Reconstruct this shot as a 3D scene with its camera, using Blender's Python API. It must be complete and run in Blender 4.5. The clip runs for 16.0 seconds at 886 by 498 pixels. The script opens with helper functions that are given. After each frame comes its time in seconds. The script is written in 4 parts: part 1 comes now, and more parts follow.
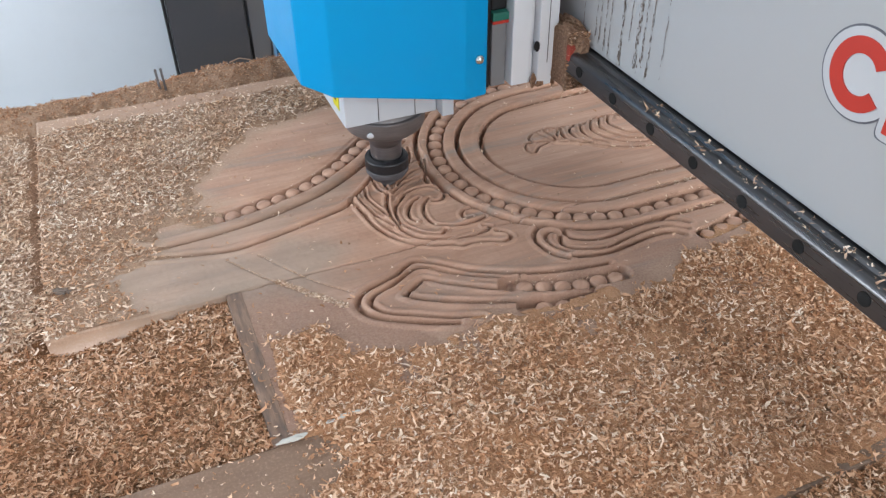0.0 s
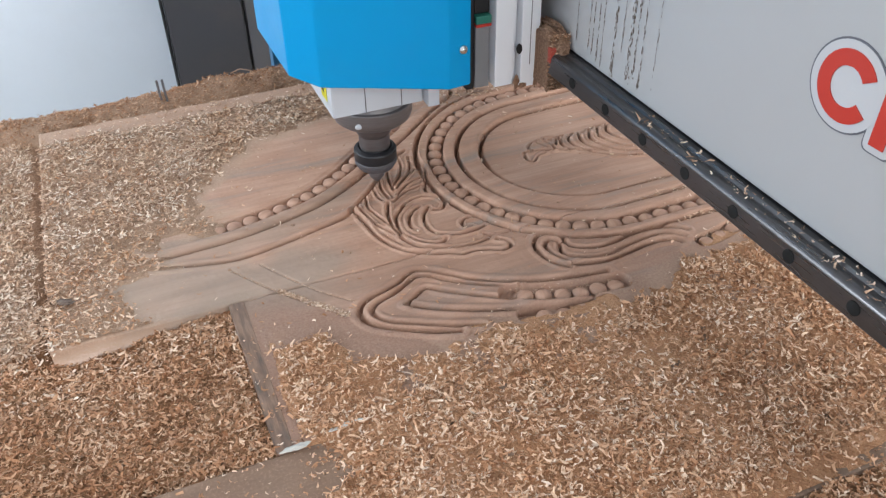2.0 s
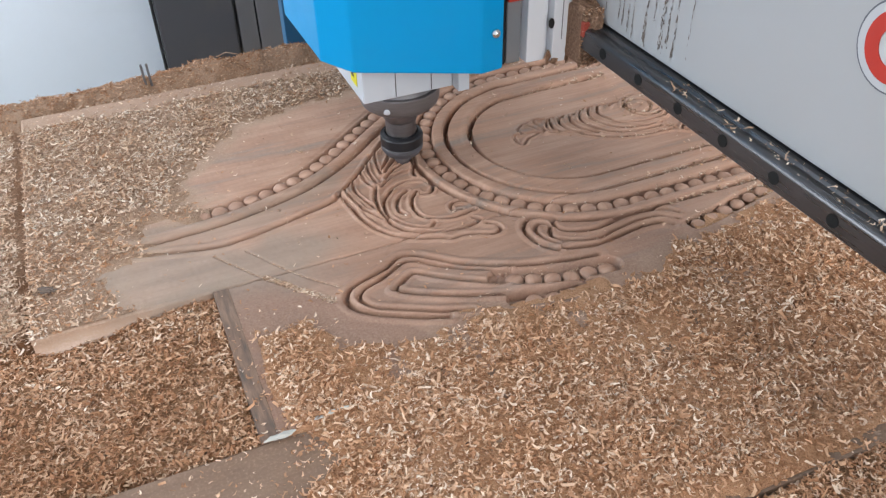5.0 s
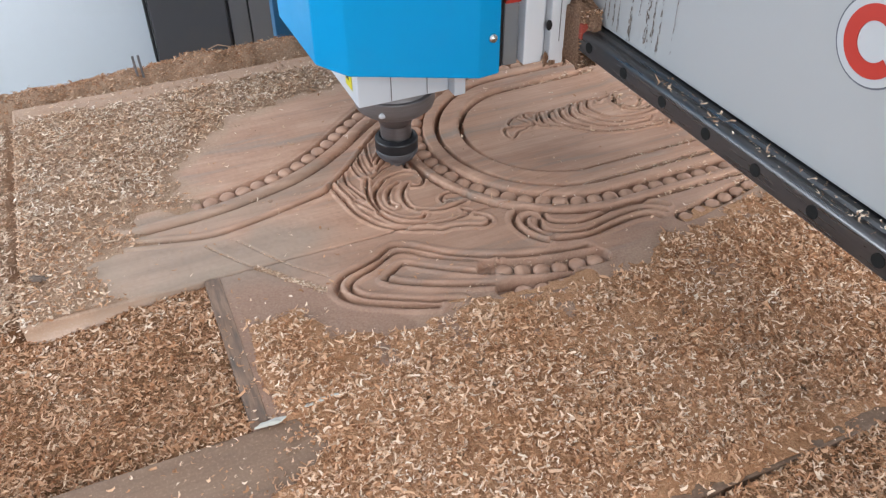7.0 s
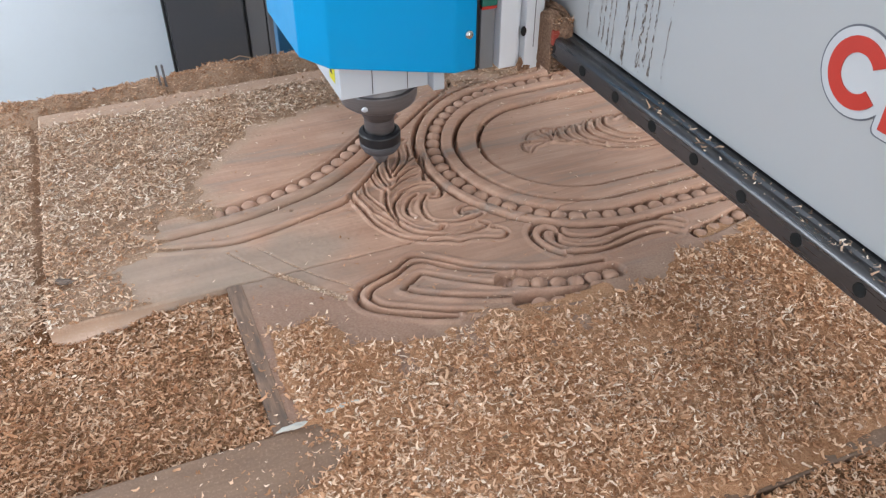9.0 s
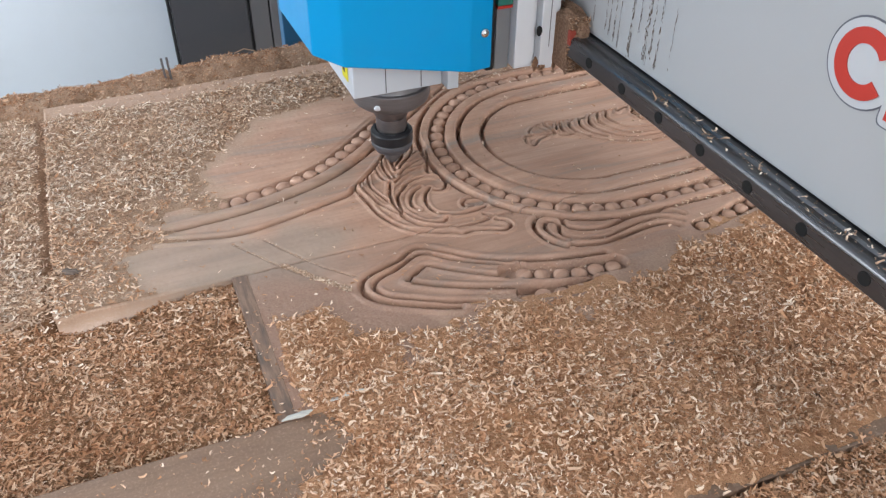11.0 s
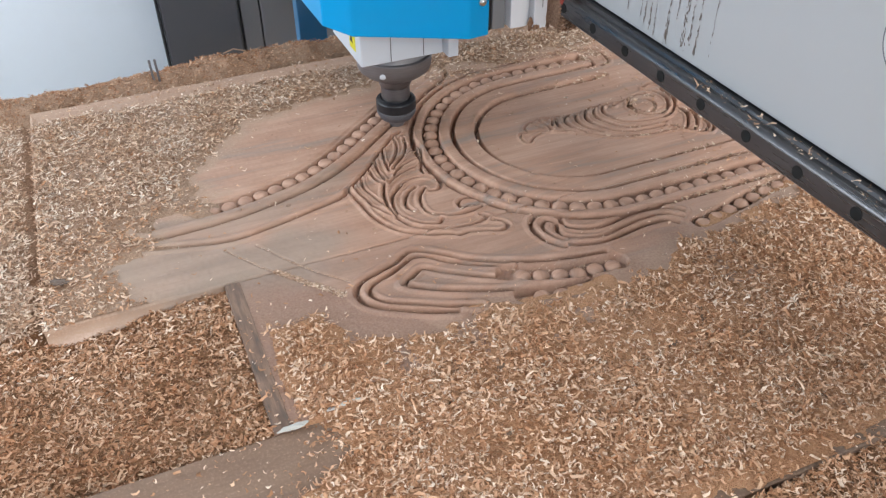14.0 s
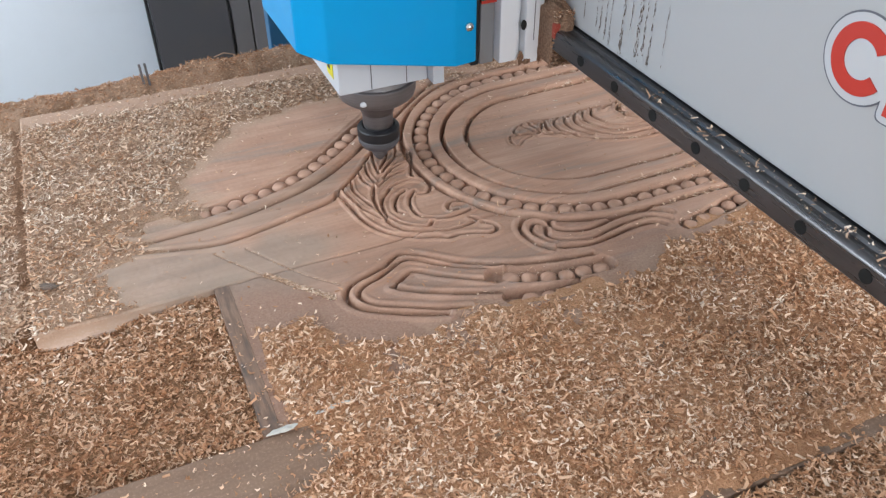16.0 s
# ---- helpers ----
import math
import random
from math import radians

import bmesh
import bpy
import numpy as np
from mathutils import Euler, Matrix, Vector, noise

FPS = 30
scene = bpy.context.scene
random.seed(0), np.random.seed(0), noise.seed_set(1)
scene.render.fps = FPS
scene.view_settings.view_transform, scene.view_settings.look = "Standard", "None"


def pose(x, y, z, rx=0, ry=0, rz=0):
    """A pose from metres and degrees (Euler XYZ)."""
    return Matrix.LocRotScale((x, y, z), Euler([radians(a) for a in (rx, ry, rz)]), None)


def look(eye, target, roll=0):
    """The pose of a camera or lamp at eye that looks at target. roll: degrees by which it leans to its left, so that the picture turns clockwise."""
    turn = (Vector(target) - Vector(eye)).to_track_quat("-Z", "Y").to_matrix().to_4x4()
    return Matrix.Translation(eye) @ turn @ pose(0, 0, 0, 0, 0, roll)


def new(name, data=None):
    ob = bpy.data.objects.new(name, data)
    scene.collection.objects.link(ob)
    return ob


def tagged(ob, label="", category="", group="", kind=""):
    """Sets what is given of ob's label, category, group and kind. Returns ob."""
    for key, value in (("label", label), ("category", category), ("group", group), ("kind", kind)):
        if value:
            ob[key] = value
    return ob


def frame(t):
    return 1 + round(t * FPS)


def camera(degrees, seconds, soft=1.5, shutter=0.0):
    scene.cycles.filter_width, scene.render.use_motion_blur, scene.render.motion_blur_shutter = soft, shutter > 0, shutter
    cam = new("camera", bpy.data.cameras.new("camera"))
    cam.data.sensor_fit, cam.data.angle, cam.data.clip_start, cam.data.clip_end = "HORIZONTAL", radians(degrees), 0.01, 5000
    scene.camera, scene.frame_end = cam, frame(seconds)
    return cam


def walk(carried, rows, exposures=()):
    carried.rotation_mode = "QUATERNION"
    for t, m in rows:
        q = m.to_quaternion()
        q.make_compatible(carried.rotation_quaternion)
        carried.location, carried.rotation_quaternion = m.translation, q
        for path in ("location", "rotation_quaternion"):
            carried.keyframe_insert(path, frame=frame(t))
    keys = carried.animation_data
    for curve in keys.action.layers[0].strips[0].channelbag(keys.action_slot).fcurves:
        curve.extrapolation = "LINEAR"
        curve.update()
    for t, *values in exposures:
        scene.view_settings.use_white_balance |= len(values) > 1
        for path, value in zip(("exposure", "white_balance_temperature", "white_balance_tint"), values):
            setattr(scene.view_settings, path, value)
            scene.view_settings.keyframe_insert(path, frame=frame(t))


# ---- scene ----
cam = camera(56.62, 16.0, soft=1.3)
PATH = [
    (0.0, (0.0055, -0.0024, 0.5602), (0.3033, 0.7325, -0.0492), -0.74),
    (0.5, (0.0046, -0.0046, 0.5600), (0.3051, 0.7299, -0.0485), -0.75),
    (1.0, (0.0030, -0.0083, 0.5600), (0.3063, 0.7255, -0.0480), -0.80),
    (1.5, (0.0049, -0.0077, 0.5643), (0.3029, 0.7276, -0.0443), -1.04),
    (2.0, (0.0024, -0.0062, 0.5663), (0.3030, 0.7330, -0.0363), -1.04),
    (2.5, (0.0023, -0.0071, 0.5633), (0.3000, 0.7307, -0.0426), -1.24),
    (3.0, (0.0051, -0.0055, 0.5596), (0.3074, 0.7279, -0.0493), -0.88),
    (3.5, (0.0077, -0.0031, 0.5626), (0.3036, 0.7327, -0.0465), -1.29),
    (4.0, (0.0163, 0.0049, 0.5564), (0.3141, 0.7343, -0.0594), -1.62),
    (6.5, (0.0109, -0.0101, 0.5561), (0.3180, 0.7156, -0.0597), -0.57),
    (7.0, (0.0112, -0.0102, 0.5547), (0.3210, 0.7122, -0.0635), -0.51),
    (7.5, (0.0115, -0.0089, 0.5548), (0.3251, 0.7131, -0.0620), -0.22),
    (8.0, (0.0068, -0.0127, 0.5553), (0.3169, 0.7112, -0.0610), -0.38),
    (8.5, (0.0022, -0.0139, 0.5632), (0.3096, 0.7182, -0.0446), -0.26),
    (9.0, (-0.0069, -0.0162, 0.5621), (0.3008, 0.7176, -0.0436), 0.31),
    (11.5, (-0.0141, -0.0224, 0.5614), (0.2908, 0.7090, -0.0486), 0.42),
    (12.0, (-0.0159, -0.0184, 0.5623), (0.2891, 0.7125, -0.0482), 0.24),
    (12.5, (-0.0123, -0.0119, 0.5648), (0.2932, 0.7204, -0.0438), 0.01),
    (13.0, (-0.0089, -0.0091, 0.5665), (0.3000, 0.7255, -0.0375), 0.02),
    (13.5, (-0.0048, -0.0066, 0.5648), (0.3060, 0.7231, -0.0443), -0.10),
    (14.0, (-0.0038, -0.0042, 0.5591), (0.3027, 0.7213, -0.0571), -0.50),
    (14.5, (0.0009, -0.0004, 0.5604), (0.3117, 0.7224, -0.0568), -0.35),
    (15.0, (0.0042, 0.0003, 0.5571), (0.3168, 0.7188, -0.0642), -0.32),
    (15.5, (-0.0012, -0.0038, 0.5624), (0.3132, 0.7202, -0.0516), -0.23),
    (16.0, (-0.0004, -0.0091, 0.5619), (0.3138, 0.7152, -0.0520), -0.38),
]
walk(cam, [(t, look(eye, aim, roll)) for t, eye, aim, roll in PATH])
scene.view_settings.exposure = 0.42

# ---- light: overcast daylight through a west window, plus an added fill from the south ----
world = bpy.data.worlds.new("world")
scene.world = world
world.use_nodes = True
sky = world.node_tree.nodes.new("ShaderNodeTexSky")
sky.sky_type, sky.sun_disc = "NISHITA", False
sky.sun_elevation, sky.sun_rotation = radians(50), radians(200)
world.node_tree.links.new(sky.outputs[0], world.node_tree.nodes["Background"].inputs[0])
world.node_tree.nodes["Background"].inputs[1].default_value = 0.12


def area_lamp(name, at, towards, w, h, power, colour):
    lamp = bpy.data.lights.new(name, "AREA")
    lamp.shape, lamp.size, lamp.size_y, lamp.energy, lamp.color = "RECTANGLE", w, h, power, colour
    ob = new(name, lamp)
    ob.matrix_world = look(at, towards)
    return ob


area_lamp("window_daylight", (-2.42, 1.50, 1.15), (0.2, 1.2, 0.0), 1.15, 1.2, 41, (0.86, 0.94, 1.0))
# added fill lamp behind the camera, brightening the boards; no known source there
area_lamp("added_south_fill", (1.0, -2.4, 1.35), (0.6, 0.6, 0.0), 1.9, 1.9, 88, (1.0, 0.98, 0.95))

# ---- materials ----


def material(name, rough=0.6, metal=0.0):
    m = bpy.data.materials.new(name)
    m.use_nodes = True
    nt = m.node_tree
    b = nt.nodes["Principled BSDF"]
    b.inputs["Roughness"].default_value, b.inputs["Metallic"].default_value = rough, metal
    return m, nt, b


def node(nt, kind, **values):
    n = nt.nodes.new(kind)
    for k, val in values.items():
        n.inputs[k.replace("_", " ")].default_value = val
    return n


def coords(nt, scale):
    tc = nt.nodes.new("ShaderNodeTexCoord")
    mp = nt.nodes.new("ShaderNodeMapping")
    mp.inputs["Scale"].default_value = scale
    nt.links.new(tc.outputs["Object"], mp.inputs["Vector"])
    return mp.outputs[0]


def ramp(nt, src, stops):
    r = nt.nodes.new("ShaderNodeValToRGB")
    while len(r.color_ramp.elements) < len(stops):
        r.color_ramp.elements.new(0.5)
    for e, (p, c) in zip(r.color_ramp.elements, stops):
        e.position, e.color = p, (*c, 1)
    nt.links.new(src, r.inputs[0])
    return r.outputs[0]


def mix(nt, a, b, fac, mode="MIX"):
    n = nt.nodes.new("ShaderNodeMixRGB")
    n.blend_type = mode
    for i, s in ((1, a), (2, b)):
        if isinstance(s, tuple):
            n.inputs[i].default_value = (*s, 1)
        else:
            nt.links.new(s, n.inputs[i])
    if isinstance(fac, float):
        n.inputs[0].default_value = fac
    else:
        nt.links.new(fac, n.inputs[0])
    return n.outputs[0]


def noise_of(nt, vec, scale, detail=4.0, rough=0.55):
    n = node(nt, "ShaderNodeTexNoise", Scale=scale, Detail=detail, Roughness=rough)
    if vec is not None:
        nt.links.new(vec, n.inputs["Vector"])
    return n.outputs["Fac"]


def bump(nt, b, src, strength, dist):
    n = node(nt, "ShaderNodeBump", Strength=strength, Distance=dist)
    nt.links.new(src, n.inputs["Height"])
    nt.links.new(n.outputs[0], b.inputs["Normal"])


def wood(name, light, mid, grey, rough=0.62, grain=1.0, upright=False):
    """Freshly machined timber, its grain along x, with greyish streaks and fine cutter marks."""
    m, nt, b = material(name, rough)
    turned = (lambda a, b, c: (b, a, c)) if upright else (lambda a, b, c: (a, b, c))
    broad = noise_of(nt, coords(nt, turned(1.6 * grain, 13 * grain, 4)), 2.2, 5, 0.6)
    fine = noise_of(nt, coords(nt, turned(14, 320, 60)), 1.0, 5, 0.65)
    blot = noise_of(nt, coords(nt, (5, 7, 5)), 1.3, 4)
    col = ramp(nt, broad, [(0.34, grey), (0.46, mid), (0.58, light), (0.72, mid)])
    col = mix(nt, col, ramp(nt, fine, [(0.3, (0.55, 0.5, 0.46)), (0.62, (1.06, 1.05, 1.04))]), 0.28, "MULTIPLY")
    col = mix(nt, col, ramp(nt, blot, [(0.35, (0.86, 0.76, 0.68)), (0.65, (1.05, 1.03, 1.0))]), 0.7, "MULTIPLY")
    film = nt.nodes.new("ShaderNodeAttribute")
    film.attribute_name = "dust"
    grain_dust = noise_of(nt, coords(nt, (1, 1, 1)), 380, 4, 0.75)
    add = nt.nodes.new("ShaderNodeMath")
    add.operation = "ADD"
    nt.links.new(film.outputs["Fac"], add.inputs[0])
    nt.links.new(ramp(nt, grain_dust, [(0.3, (-0.0,) * 3), (0.7, (0.5,) * 3)]), add.inputs[1])
    powder = ramp(nt, grain_dust, [(0.3, (0.36, 0.222, 0.145)), (0.7, (0.56, 0.385, 0.275))])
    col = mix(nt, col, powder, ramp(nt, add.outputs[0], [(0.42, (0, 0, 0)), (0.95, (0.92,) * 3)]))
    soil = nt.nodes.new("ShaderNodeAttribute")
    soil.attribute_name = "soil"
    stain = ramp(nt, grain_dust, [(0.3, (0.22, 0.118, 0.078)), (0.7, (0.37, 0.225, 0.158))])
    col = mix(nt, col, stain, soil.outputs["Fac"])
    grime = nt.nodes.new("ShaderNodeAttribute")
    grime.attribute_name = "grime"
    col = mix(nt, col, ramp(nt, broad, [(0.35, (0.27, 0.205, 0.160)), (0.65, (0.385, 0.285, 0.215))]), grime.outputs["Fac"])
    nt.links.new(col, b.inputs["Base Color"])
    bump(nt, b, mix(nt, fine, noise_of(nt, coords(nt, (1, 1, 1)), 700, 2), 0.4), 0.25, 0.0012)
    return m


M_WOOD = wood("carved_wood", (0.565, 0.360, 0.265), (0.485, 0.292, 0.208), (0.37, 0.280, 0.232))
M_BOARD = wood("board_wood", (0.25, 0.170, 0.115), (0.205, 0.138, 0.093), (0.165, 0.118, 0.084), 0.7)
M_STRIP = wood("planed_strip", (0.29, 0.190, 0.135), (0.20, 0.132, 0.098), (0.125, 0.098, 0.080), 0.6, 6.0, True)
M_RAW = wood("sawn_edge", (0.82, 0.68, 0.60), (0.77, 0.62, 0.53), (0.70, 0.57, 0.49), 0.75)


def dust_material(name, dark, mid, light):
    m, nt, b = material(name, 0.95)
    a = noise_of(nt, coords(nt, (1, 1, 1)), 420, 4, 0.7)
    c = noise_of(nt, coords(nt, (1, 1, 1)), 9, 3)
    col = ramp(nt, a, [(0.28, dark), (0.5, mid), (0.72, light)])
    col = mix(nt, col, ramp(nt, c, [(0.35, (0.80, 0.70, 0.60)), (0.65, (1.05, 1.03, 1.0))]), 0.8, "MULTIPLY")
    nt.links.new(col, b.inputs["Base Color"])
    bump(nt, b, a, 0.8, 0.003)
    return m


M_DUST = dust_material("pale_sawdust", (0.30, 0.188, 0.123), (0.41, 0.270, 0.186), (0.51, 0.355, 0.257))
M_RUST_DUST = dust_material("rust_sawdust", (0.17, 0.085, 0.042), (0.29, 0.155, 0.080), (0.40, 0.235, 0.135))
M_BROWN_DUST = dust_material("brown_sawdust", (0.36, 0.184, 0.094), (0.48, 0.262, 0.145), (0.58, 0.348, 0.207))


def chip_material(name, stops):
    m, nt, b = material(name, 0.7)
    g = nt.nodes.new("ShaderNodeNewGeometry")
    col = ramp(nt, g.outputs["Random Per Island"], stops)
    f = noise_of(nt, coords(nt, (1, 1, 1)), 900, 2)
    w = noise_of(nt, coords(nt, (1, 1, 1)), 14, 3)
    col = mix(nt, col, ramp(nt, f, [(0.3, (0.78, 0.74, 0.70)), (0.7, (1.05, 1.05, 1.05))]), 0.6, "MULTIPLY")
    col = mix(nt, col, ramp(nt, w, [(0.38, (0.90, 0.78, 0.66)), (0.6, (1.0, 1.0, 1.0))]), 0.7, "MULTIPLY")
    nt.links.new(col, b.inputs["Base Color"])
    return m


M_CHIP = chip_material("pale_shaving", [(0.0, (0.365, 0.222, 0.143)), (0.35, (0.53, 0.352, 0.240)), (0.70, (0.77, 0.575, 0.430)), (1.0, (0.96, 0.84, 0.71))])
M_RUST_CHIP = chip_material("old_shaving", [(0.0, (0.28, 0.128, 0.058)), (0.35, (0.43, 0.218, 0.112)), (0.70, (0.57, 0.335, 0.200)), (1.0, (0.76, 0.55, 0.39))])
M_BROWN_CHIP = chip_material("brown_shaving", [(0.0, (0.41, 0.208, 0.105)), (0.40, (0.58, 0.324, 0.184)), (0.72, (0.79, 0.525, 0.350)), (1.0, (0.96, 0.80, 0.65))])


def paint(name, colour, rough=0.4, dirt=0.12, dirt_colour=(0.3, 0.2, 0.12)):
    m, nt, b = material(name, rough)
    n1 = noise_of(nt, coords(nt, (1, 1, 1)), 6, 5, 0.65)
    n2 = noise_of(nt, coords(nt, (1, 1, 1)), 260, 3, 0.6)
    fac = nt.nodes.new("ShaderNodeMath")
    fac.operation = "MULTIPLY"
    nt.links.new(ramp(nt, n1, [(0.5, (0, 0, 0)), (0.8, (1, 1, 1))]), fac.inputs[0])
    fac.inputs[1].default_value = dirt
    col = mix(nt, colour, dirt_colour, fac.outputs[0])
    nt.links.new(col, b.inputs["Base Color"])
    r = ramp(nt, n1, [(0.3, (rough * 0.85,) * 3), (0.7, (min(1, rough * 1.2),) * 3)])
    nt.links.new(r, b.inputs["Roughness"])
    bump(nt, b, n2, 0.06, 0.0006)
    return m


def metal(name, colour, rough, scale=(40, 40, 600)):
    m, nt, b = material(name, rough, 1.0)
    n1 = noise_of(nt, coords(nt, scale), 1.0, 4, 0.6)
    col = mix(nt, colour, tuple(c * 0.7 for c in colour), n1)
    nt.links.new(col, b.inputs["Base Color"])
    nt.links.new(ramp(nt, n1, [(0.3, (rough * 0.8,) * 3), (0.7, (rough * 1.25,) * 3)]), b.inputs["Roughness"])
    return m


M_BLUE = paint("blue_enamel", (0.0, 0.31, 0.66), 0.38, 0.03)
M_BLUE.node_tree.nodes["Principled BSDF"].inputs["Specular IOR Level"].default_value = 0.25
M_NAVY = paint("dark_blue_enamel", (0.03, 0.14, 0.27), 0.45, 0.15)
M_PANEL = paint("white_enamel", (0.42, 0.415, 0.415), 0.45, 0.06)
M_MOTOR = paint("pale_grey_enamel", (0.60, 0.63, 0.68), 0.4, 0.03)
M_RED = paint("red_vinyl", (0.50, 0.033, 0.02), 0.45, 0.03)
M_SEAL = paint("dusty_red_rubber", (0.36, 0.060, 0.038), 0.8, 0.75, (0.30, 0.18, 0.12))
M_OUTLINE = paint("silver_vinyl", (0.52, 0.52, 0.53), 0.45, 0.05)
M_CONTOUR = paint("dark_outline", (0.12, 0.12, 0.14), 0.5, 0.0)
M_WALL = paint("white_wall_paint", (0.86, 0.91, 0.97), 0.55, 0.04)
M_FLOOR = paint("concrete_floor", (0.30, 0.29, 0.27), 0.8, 0.5)
M_CABINET = paint("charcoal_cabinet", (0.088, 0.083, 0.090), 0.5, 0.15)
M_CABINET_LIGHT = paint("grey_cabinet", (0.165, 0.155, 0.158), 0.5, 0.15)
M_BLACK = paint("black_plastic", (0.012, 0.012, 0.014), 0.45, 0.1)
M_RAIL = metal("rail_steel", (0.135, 0.130, 0.134), 0.30, (500, 20, 500))
M_RAIL.node_tree.nodes["Principled BSDF"].inputs["Metallic"].default_value = 0.8
M_STEEL = metal("dark_steel", (0.27, 0.262, 0.275), 0.48)
M_STEEL.node_tree.nodes["Principled BSDF"].inputs["Metallic"].default_value = 0.75
M_NUT = paint("blackened_steel", (0.012, 0.012, 0.015), 0.45, 0.0)
M_NUTGREY = paint("grey_steel", (0.085, 0.083, 0.092), 0.5, 0.15)
M_ALU = paint("satin_aluminium", (0.76, 0.77, 0.80), 0.32, 0.10)
M_CHROME = metal("chrome", (0.80, 0.80, 0.78), 0.15)
M_COLUMN = paint("worn_grey_steel", (0.22, 0.22, 0.23), 0.4, 0.3)
M_HOLE = paint("hole_black", (0.004, 0.004, 0.004), 0.9, 0.0)
M_SHAFT = metal("shaft_steel", (0.24, 0.235, 0.25), 0.46)
M_YELLOW = paint("yellow_label", (0.75, 0.66, 0.02), 0.5, 0.0)
M_GREEN = paint("green_rubber", (0.02, 0.16, 0.12), 0.6, 0.2)
M_CRUST = dust_material("caked_dust", (0.13, 0.070, 0.046), (0.31, 0.190, 0.128), (0.50, 0.35, 0.25))
M_STAIN = paint("dried_stain", (0.17, 0.13, 0.105), 0.9, 0.8, (0.33, 0.30, 0.28))
M_FLAKE = paint("grey_bark", (0.15, 0.108, 0.085), 0.9, 0.6)
M_GLUE = paint("dried_glue", (0.52, 0.50, 0.455), 0.5, 0.1)
M_BEDTOP = paint("bed_board", (0.25, 0.17, 0.11), 0.9, 0.5)

# ---- mesh helpers ----


def part(name, bm, mat, parent=None, label="", smooth=False):
    me = bpy.data.meshes.new(name)
    bm.to_mesh(me)
    bm.free()
    me.materials.append(mat)
    if smooth:
        me.shade_smooth()
        me.set_sharp_from_angle(angle=radians(38))
    ob = new(name, me)
    if parent:
        ob.parent = parent
    return tagged(ob, label)


def empty(name, label, category, group="", kind=""):
    return tagged(new(name), label, category, group, kind)


def box(bm, x0, x1, y0, y1, z0, z1, bevel=0.0, seg=2):
    r = bmesh.ops.create_cube(bm, size=1.0, matrix=Matrix.Translation(((x0 + x1) / 2, (y0 + y1) / 2, (z0 + z1) / 2))
                              @ Matrix.Diagonal((x1 - x0, y1 - y0, z1 - z0, 1)))
    if bevel:
        es = list({e for vtx in r["verts"] for e in vtx.link_edges})
        bmesh.ops.bevel(bm, geom=es, offset=bevel, segments=seg, affect="EDGES", profile=0.6)
    return bm


def boxed(x0, x1, y0, y1, z0, z1, bevel=0.0, seg=2):
    return box(bmesh.new(), x0, x1, y0, y1, z0, z1, bevel, seg)


def lathe(profile, at, seg=48, caps=True):
    """Turns (radius, z) pairs round the upright axis through at."""
    bm = bmesh.new()
    rings = [[bm.verts.new((at[0] + r * math.cos(2 * math.pi * i / seg), at[1] + r * math.sin(2 * math.pi * i / seg), at[2] + z))
              for i in range(seg)] for r, z in profile]
    for a, b in zip(rings, rings[1:]):
        for i in range(seg):
            bm.faces.new((a[i], a[(i + 1) % seg], b[(i + 1) % seg], b[i]))
    if caps:
        bm.faces.new(rings[0])
        bm.faces.new(rings[-1][::-1])
    bmesh.ops.recalc_face_normals(bm, faces=bm.faces)
    return bm


def prism(base, top, bevel=0.0):
    """Joins two loops of points, corner by corner, into a closed solid."""
    bm = bmesh.new()
    a, b = [bm.verts.new(p) for p in base], [bm.verts.new(p) for p in top]
    n = len(a)
    for i in range(n):
        bm.faces.new((a[i], a[(i + 1) % n], b[(i + 1) % n], b[i]))
    bm.faces.new(a[::-1])
    bm.faces.new(b)
    bmesh.ops.recalc_face_normals(bm, faces=bm.faces)
    if bevel:
        bmesh.ops.bevel(bm, geom=list(bm.edges), offset=bevel, segments=2, affect="EDGES", profile=0.6)
    return bm


def mesh_from(name, verts, faces_flat, per_face, mat, parent=None, smooth=False):
    """A mesh from arrays: verts (n, 3) and corner indices, per_face corners to a face."""
    me = bpy.data.meshes.new(name)
    nf = len(faces_flat) // per_face
    me.vertices.add(len(verts))
    me.vertices.foreach_set("co", np.ascontiguousarray(verts, dtype=np.float32).ravel())
    me.loops.add(len(faces_flat))
    me.loops.foreach_set("vertex_index", np.ascontiguousarray(faces_flat, dtype=np.int32))
    me.polygons.add(nf)
    me.polygons.foreach_set("loop_start", np.arange(0, nf * per_face, per_face, dtype=np.int32))
    me.polygons.foreach_set("use_smooth", np.full(nf, smooth))
    me.update(calc_edges=True)
    me.validate()
    me.materials.append(mat)
    ob = new(name, me)
    if parent:
        ob.parent = parent
    return ob


def smooth_noise(x, y, cell, seed):
    """Value noise in the plane, about -1 to 1."""
    rng = np.random.default_rng(seed)
    grid = rng.uniform(-1, 1, (128, 128))
    u, v = x / cell, y / cell
    i, j = np.floor(u).astype(int), np.floor(v).astype(int)
    fu, fv = u - i, v - j
    fu, fv = fu * fu * (3 - 2 * fu), fv * fv * (3 - 2 * fv)
    a, b = grid[i % 128, j % 128], grid[(i + 1) % 128, j % 128]
    c, d = grid[i % 128, (j + 1) % 128], grid[(i + 1) % 128, (j + 1) % 128]
    return (a * (1 - fu) + b * fu) * (1 - fv) + (c * (1 - fu) + d * fu) * fv


def step(a, b, x):
    s = np.clip((x - a) / (b - a), 0, 1)
    return s * s * (3 - 2 * s)


